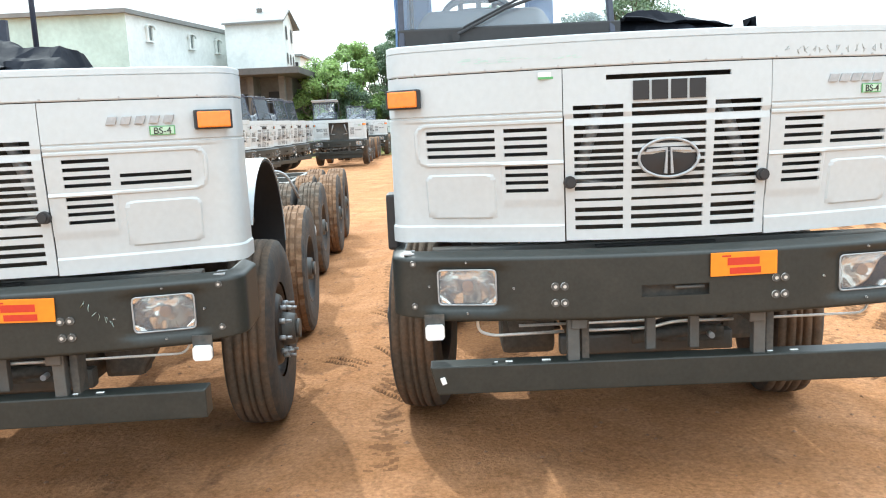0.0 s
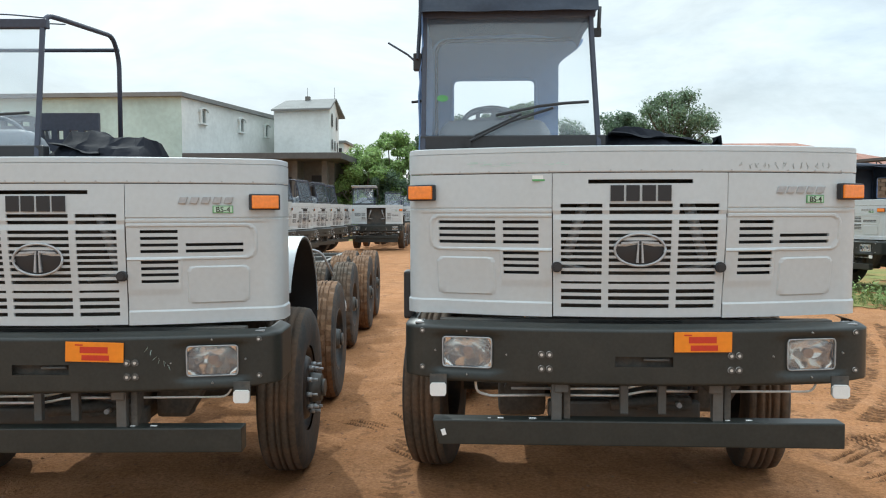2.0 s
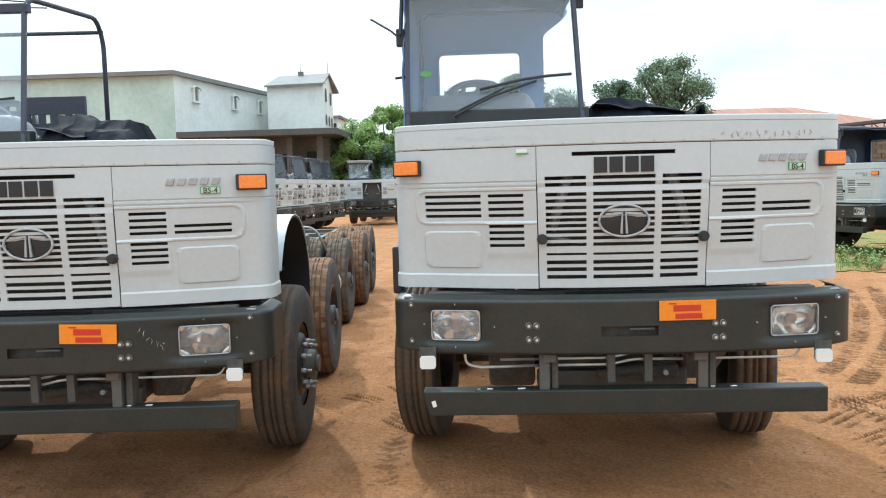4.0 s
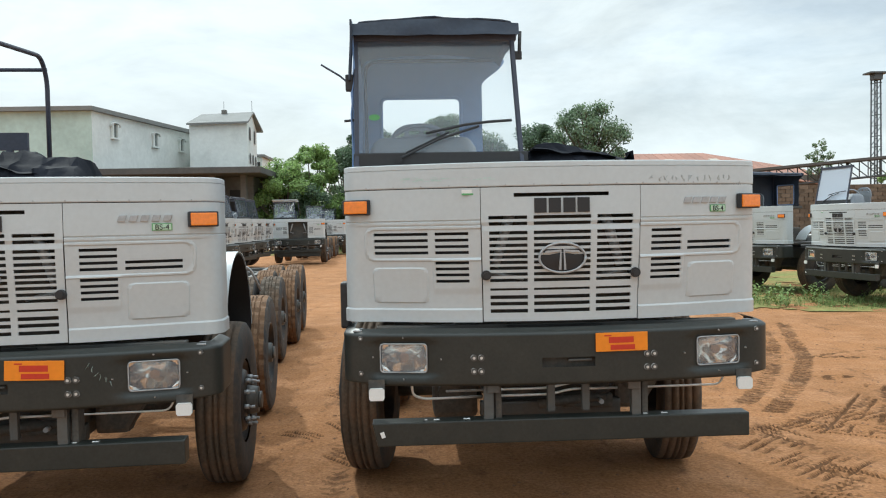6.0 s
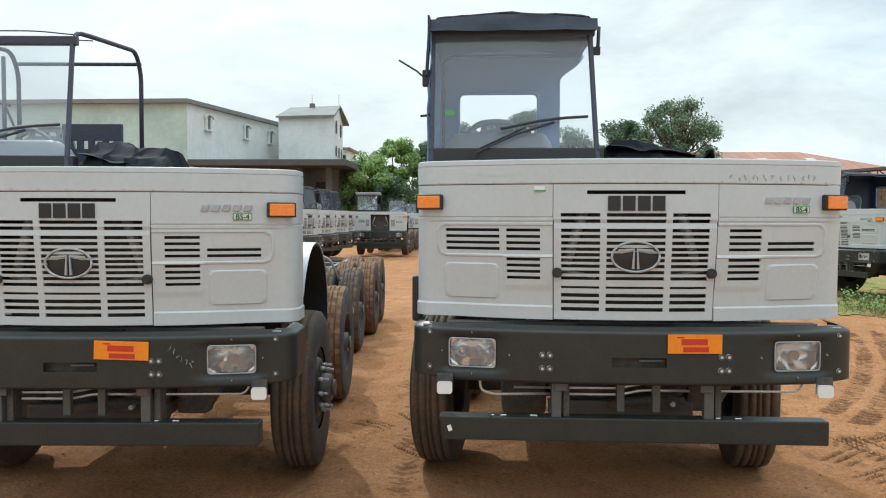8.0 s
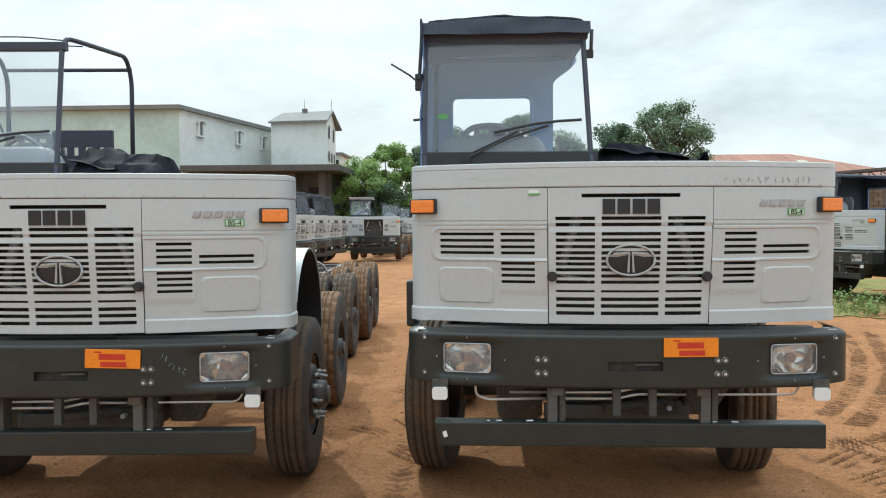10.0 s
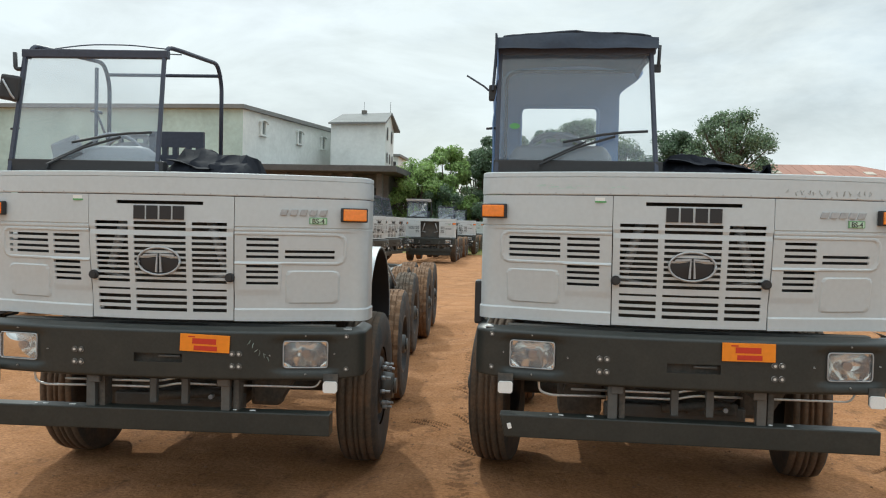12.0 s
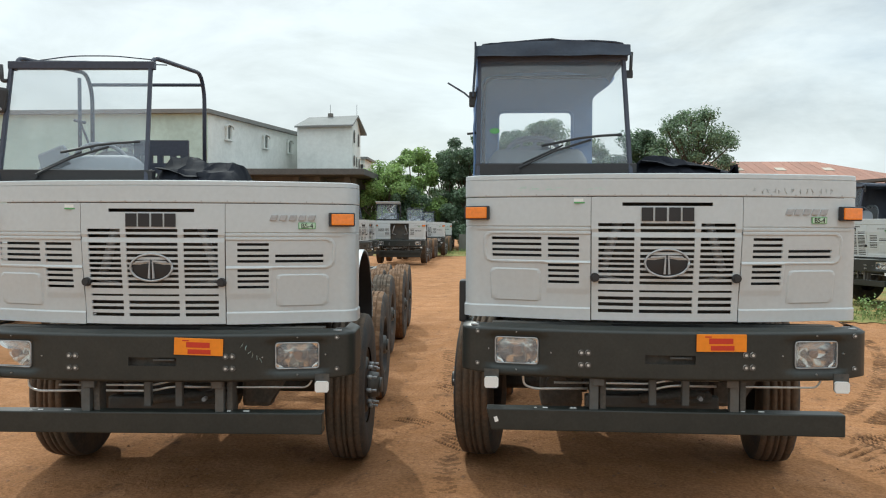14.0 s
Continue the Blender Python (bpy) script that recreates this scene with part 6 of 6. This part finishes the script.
gantry = new("gantry")
tagged(gantry, "long grey steel lattice gantry over the store", "gantry")
GA, GB = Vector((13.2, 34.0, 3.75)), Vector((36.0, 34.0, 5.6))
for dy, dz in ((0, 0), (0, -0.85), (1.0, 0), (1.0, -0.85)):
    bm = bmesh.new()
    rod(bm, GA + Vector((0, dy, dz)), GB + Vector((0, dy, dz)), 0.055, 6)
    part("chord", bm, LATTICE, gantry)
for i in range(22):
    p, q = GA.lerp(GB, i / 22), GA.lerp(GB, (i + 1) / 22)
    for dy in (0, 1.0):
        bm = bmesh.new()
        rod(bm, p + Vector((0, dy, 0)), q + Vector((0, dy, -0.85)), 0.028, 5)
        rod(bm, q + Vector((0, dy, 0)), q + Vector((0, dy, -0.85)), 0.028, 5)
        part("brace", bm, LATTICE, gantry)
for t in (0.02, 0.35, 0.68, 1.0):
    p = GA.lerp(GB, t)
    bm = bmesh.new()
    rod(bm, (p.x, p.y + 0.5, -0.6), (p.x, p.y + 0.5, p.z), 0.08, 8)
    part("post", bm, LATTICE, gantry)
bm = bmesh.new()
p, q = GA + Vector((0, -0.6, 0.1)), GB + Vector((0, -0.6, 0.1))
f = [bm.verts.new(v) for v in (p, q, q + Vector((0, 1.4, 0.0)), p + Vector((0, 1.4, 0.0)))]
g = [bm.verts.new(v.co - Vector((0, 0, 0.12))) for v in f]
bm.faces.new(f)
bm.faces.new(g[::-1])
for k in range(4):
    bm.faces.new((f[k], f[(k + 1) % 4], g[(k + 1) % 4], g[k]))
part("roof_sheet", bm, SLAB, gantry, "thin dark roof sheet")

mast = new("lattice_mast")
tagged(mast, "tall slim steel lattice light mast", "mast")
MX, MY, MH, MW = 25.95, 40.0, 9.7, 0.21
for sx in (-1, 1):
    for sy in (-1, 1):
        bm = bmesh.new()
        rod(bm, (MX + sx * MW, MY + sy * MW, -0.6), (MX + sx * MW * 0.8, MY + sy * MW * 0.8, MH), 0.045, 6)
        part("leg", bm, LATTICE, mast)
for i in range(16):
    z = 0.2 + 0.6 * i
    for sy in (-1, 1):
        bm = bmesh.new()
        rod(bm, (MX - MW, MY + sy * MW, z), (MX + MW, MY + sy * MW, z), 0.025, 5)
        rod(bm, (MX - MW, MY + sy * MW, z), (MX + MW, MY + sy * MW, z + 0.6), 0.02, 5)
        part("brace", bm, LATTICE, mast)
bm = box(bmesh.new(), (MX - 0.55, MY - 0.4, MH), (MX + 0.55, MY + 0.4, MH + 0.10), 0.02)
box(bm, (MX - 0.25, MY - 0.3, MH - 0.35), (MX + 0.25, MY + 0.2, MH), 0.05)
part("lamp_head", bm, LATTICE, mast, "dark lamp platform")

bw = new("boundary_wall")
tagged(bw, "low grey boundary wall below the trees", "wall", kind="structure")
bm = box(bmesh.new(), (-4.3, 57.2, -0.5), (14.4, 57.5, 1.2), 0.02)
part("wall", bm, GREYWALL, bw)


# ---------------------------------------------------------------- grass, weeds, stones
def blades(bm, x, y, z, n, h, r, rng):
    for _ in range(n):
        a, d = rng.random() * math.tau, r * math.sqrt(rng.random())
        px, py = x + d * math.cos(a), y + d * math.sin(a)
        hh = h * rng.uniform(0.5, 1.2)
        lean = Vector((rng.gauss(0, 0.3), rng.gauss(0, 0.3), 1)) * hh
        w = 0.006 + 0.016 * hh
        t = rng.random() * math.pi
        u = Vector((math.cos(t), math.sin(t), 0)) * w
        b = Vector((px, py, z))
        m = b + lean * 0.55
        vs = [bm.verts.new(b - u), bm.verts.new(b + u), bm.verts.new(m + u * 0.8), bm.verts.new(m - u * 0.8), bm.verts.new(b + lean + Vector((lean.x * 0.3, lean.y * 0.3, 0)))]
        bm.faces.new(vs[:4])
        bm.faces.new((vs[3], vs[2], vs[4]))


def sprig(bm, x, y, z, h, rng):
    """A leafy weed: a few leaning stems set with small pointed leaves."""
    for _ in range(4):
        top = Vector((rng.gauss(0, 0.25) * h, rng.gauss(0, 0.25) * h, h * rng.uniform(0.7, 1.1)))
        foot = Vector((x + rng.uniform(-0.05, 0.05), y + rng.uniform(-0.05, 0.05), z))
        u = Vector((0.004, 0.003, 0))
        bm.faces.new([bm.verts.new(v) for v in (foot - u, foot + u, foot + top + u * 0.4, foot + top - u * 0.4)])
        for k in range(9):
            p = foot + top * (0.15 + 0.85 * k / 8)
            a = rng.random() * math.tau
            out = Vector((math.cos(a), math.sin(a), rng.uniform(0.1, 0.8))) * h * rng.uniform(0.12, 0.26)
            side = Vector((-math.sin(a), math.cos(a), 0)) * h * 0.055
            bm.faces.new([bm.verts.new(v) for v in (p, p + out * 0.5 + side, p + out, p + out * 0.5 - side)])


rng = random.Random(11)
bm = bmesh.new()
cols, rws = 110, 60
gr = [[bm.verts.new((x, y, ground_z(x, y) + 0.012 + 0.01 * noise.noise((x, y, 3)))) for x in [5.0 + 0.22 * i for i in range(cols)]] for y in [10.4 + 0.2 * j for j in range(rws)]]
for j in range(rws - 1):
    for i in range(cols - 1):
        c = gr[j][i].co
        if noise.noise((c.x * 0.35, c.y * 0.6, 1)) + 0.35 * noise.noise((c.x * 1.7, c.y * 2.1, 6)) + 0.3 * noise.noise((c.x * 4.3, c.y * 4.7, 2)) > 0.02 - 0.40 * ramp(c.y, 10.6, 13.0) - 0.03 * (c.x - 6):
            bm.faces.new((gr[j][i], gr[j][i + 1], gr[j + 1][i + 1], gr[j + 1][i])).smooth = True
turf = part("turf", bm, TURF)
tagged(turf, "patchy short grass on red earth", "grass", kind="stuff")
bm = bmesh.new()
for _ in range(1500):
    x, y = rng.uniform(5.2, 20), rng.uniform(10.8, 17.5)
    if noise.noise((x * 0.35, y * 0.6, 1)) > -0.05:
        blades(bm, x, y, ground_z(x, y), 6, 0.06, 0.25, rng)
for _ in range(420):
    x, y = rng.uniform(5.6, 13), rng.uniform(11.3, 15.6)
    if noise.noise((x * 0.8, y * 0.8, 5)) > -0.25:
        blades(bm, x, y, ground_z(x, y), 8, rng.choice((0.04, 0.06, 0.09, 0.15)), 0.2, rng)
for _ in range(80):
    x, y = rng.uniform(5.4, 10.5), rng.uniform(11.2, 12.8)
    if noise.noise((x * 1.1, y * 1.1, 8)) > -0.1:
        sprig(bm, x, y, ground_z(x, y), rng.choice((0.16, 0.26, 0.40)), rng)
for _ in range(120):
    x, y = rng.uniform(-9, 8), rng.uniform(48, 57)
    blades(bm, x, y, ground_z(x, y), 14, 0.3, 0.7, rng)
tagged(part("weeds", bm, GRASS), "tall green weeds and grass tufts", "grass", kind="stuff")
bm = bmesh.new()
gx = [[bm.verts.new((x, y, ground_z(x, y) + 0.02)) for x in [-11 + 1.5 * i for i in range(15)]] for y in (46, 49, 52, 57.2)]
for j in range(3):
    for i in range(14):
        bm.faces.new((gx[j][i], gx[j][i + 1], gx[j + 1][i + 1], gx[j + 1][i]))
tagged(part("verge", bm, TURF), "green verge before the boundary wall", "grass", kind="stuff")

# clods on the earth
def clod(bm, x, y, sx, sy, h, turn, rng):
    """A low irregular lump."""
    z = earth_z(x, y) - 0.004
    c, sn = math.cos(turn), math.sin(turn)
    n = 6
    base, top = [], []
    for k in range(n):
        a = math.tau * k / n + rng.uniform(-0.2, 0.2)
        for ring, f, zz in ((base, 1.0, 0.0), (top, 0.55, h)):
            u, v = sx * f * math.cos(a) * rng.uniform(0.8, 1.2), sy * f * math.sin(a) * rng.uniform(0.8, 1.2)
            ring.append(bm.verts.new((x + u * c - v * sn, y + u * sn + v * c, z + zz * rng.uniform(0.6, 1.2))))
    bm.faces.new(top)
    for k in range(n):
        bm.faces.new((base[k], base[(k + 1) % n], top[(k + 1) % n], top[k]))


bm = bmesh.new()
rng = random.Random(21)
for _ in range(420):
    x, y = rng.uniform(1.5, 6.5), rng.uniform(0.2, 8.5)
    s_ = rng.choice((0.007, 0.01, 0.014, 0.024)) * rng.uniform(0.6, 1.3)
    clod(bm, x, y, s_, s_ * rng.uniform(0.4, 1), s_ * 0.45, rng.random() * 3, rng)
for _ in range(160):
    x, y = rng.uniform(-2.2, -1.2), rng.uniform(0.2, 9)
    s_ = rng.choice((0.008, 0.012, 0.02)) * rng.uniform(0.6, 1.3)
    clod(bm, x, y, s_, s_ * rng.uniform(0.4, 1), s_ * 0.4, rng.random() * 3, rng)
tagged(part("clods", bm, DAMP), "small damp clods of red earth", "earth", kind="stuff")

# small stones on the earth
bm = bmesh.new()
for _ in range(4200):
    x, y = rng.uniform(-5.5, 7.5), rng.uniform(-2.5, 11)
    s = rng.choice((0.004, 0.005, 0.007, 0.010, 0.014)) * rng.uniform(0.7, 1.3)
    z = earth_z(x, y)
    q = [bm.verts.new((x + s * a * rng.uniform(0.7, 1.3), y + s * b * rng.uniform(0.7, 1.3), z + s * c)) for a, b, c in ((1, 0, 0.1), (0, 1, 0.1), (-1, 0, 0.1), (0, -1, 0.1), (0, 0, 0.8))]
    for i in range(4):
        bm.faces.new((q[i], q[(i + 1) % 4], q[4]))
tagged(part("pebbles", bm, STONE), "loose reddish pebbles on the earth", "stones", kind="stuff")
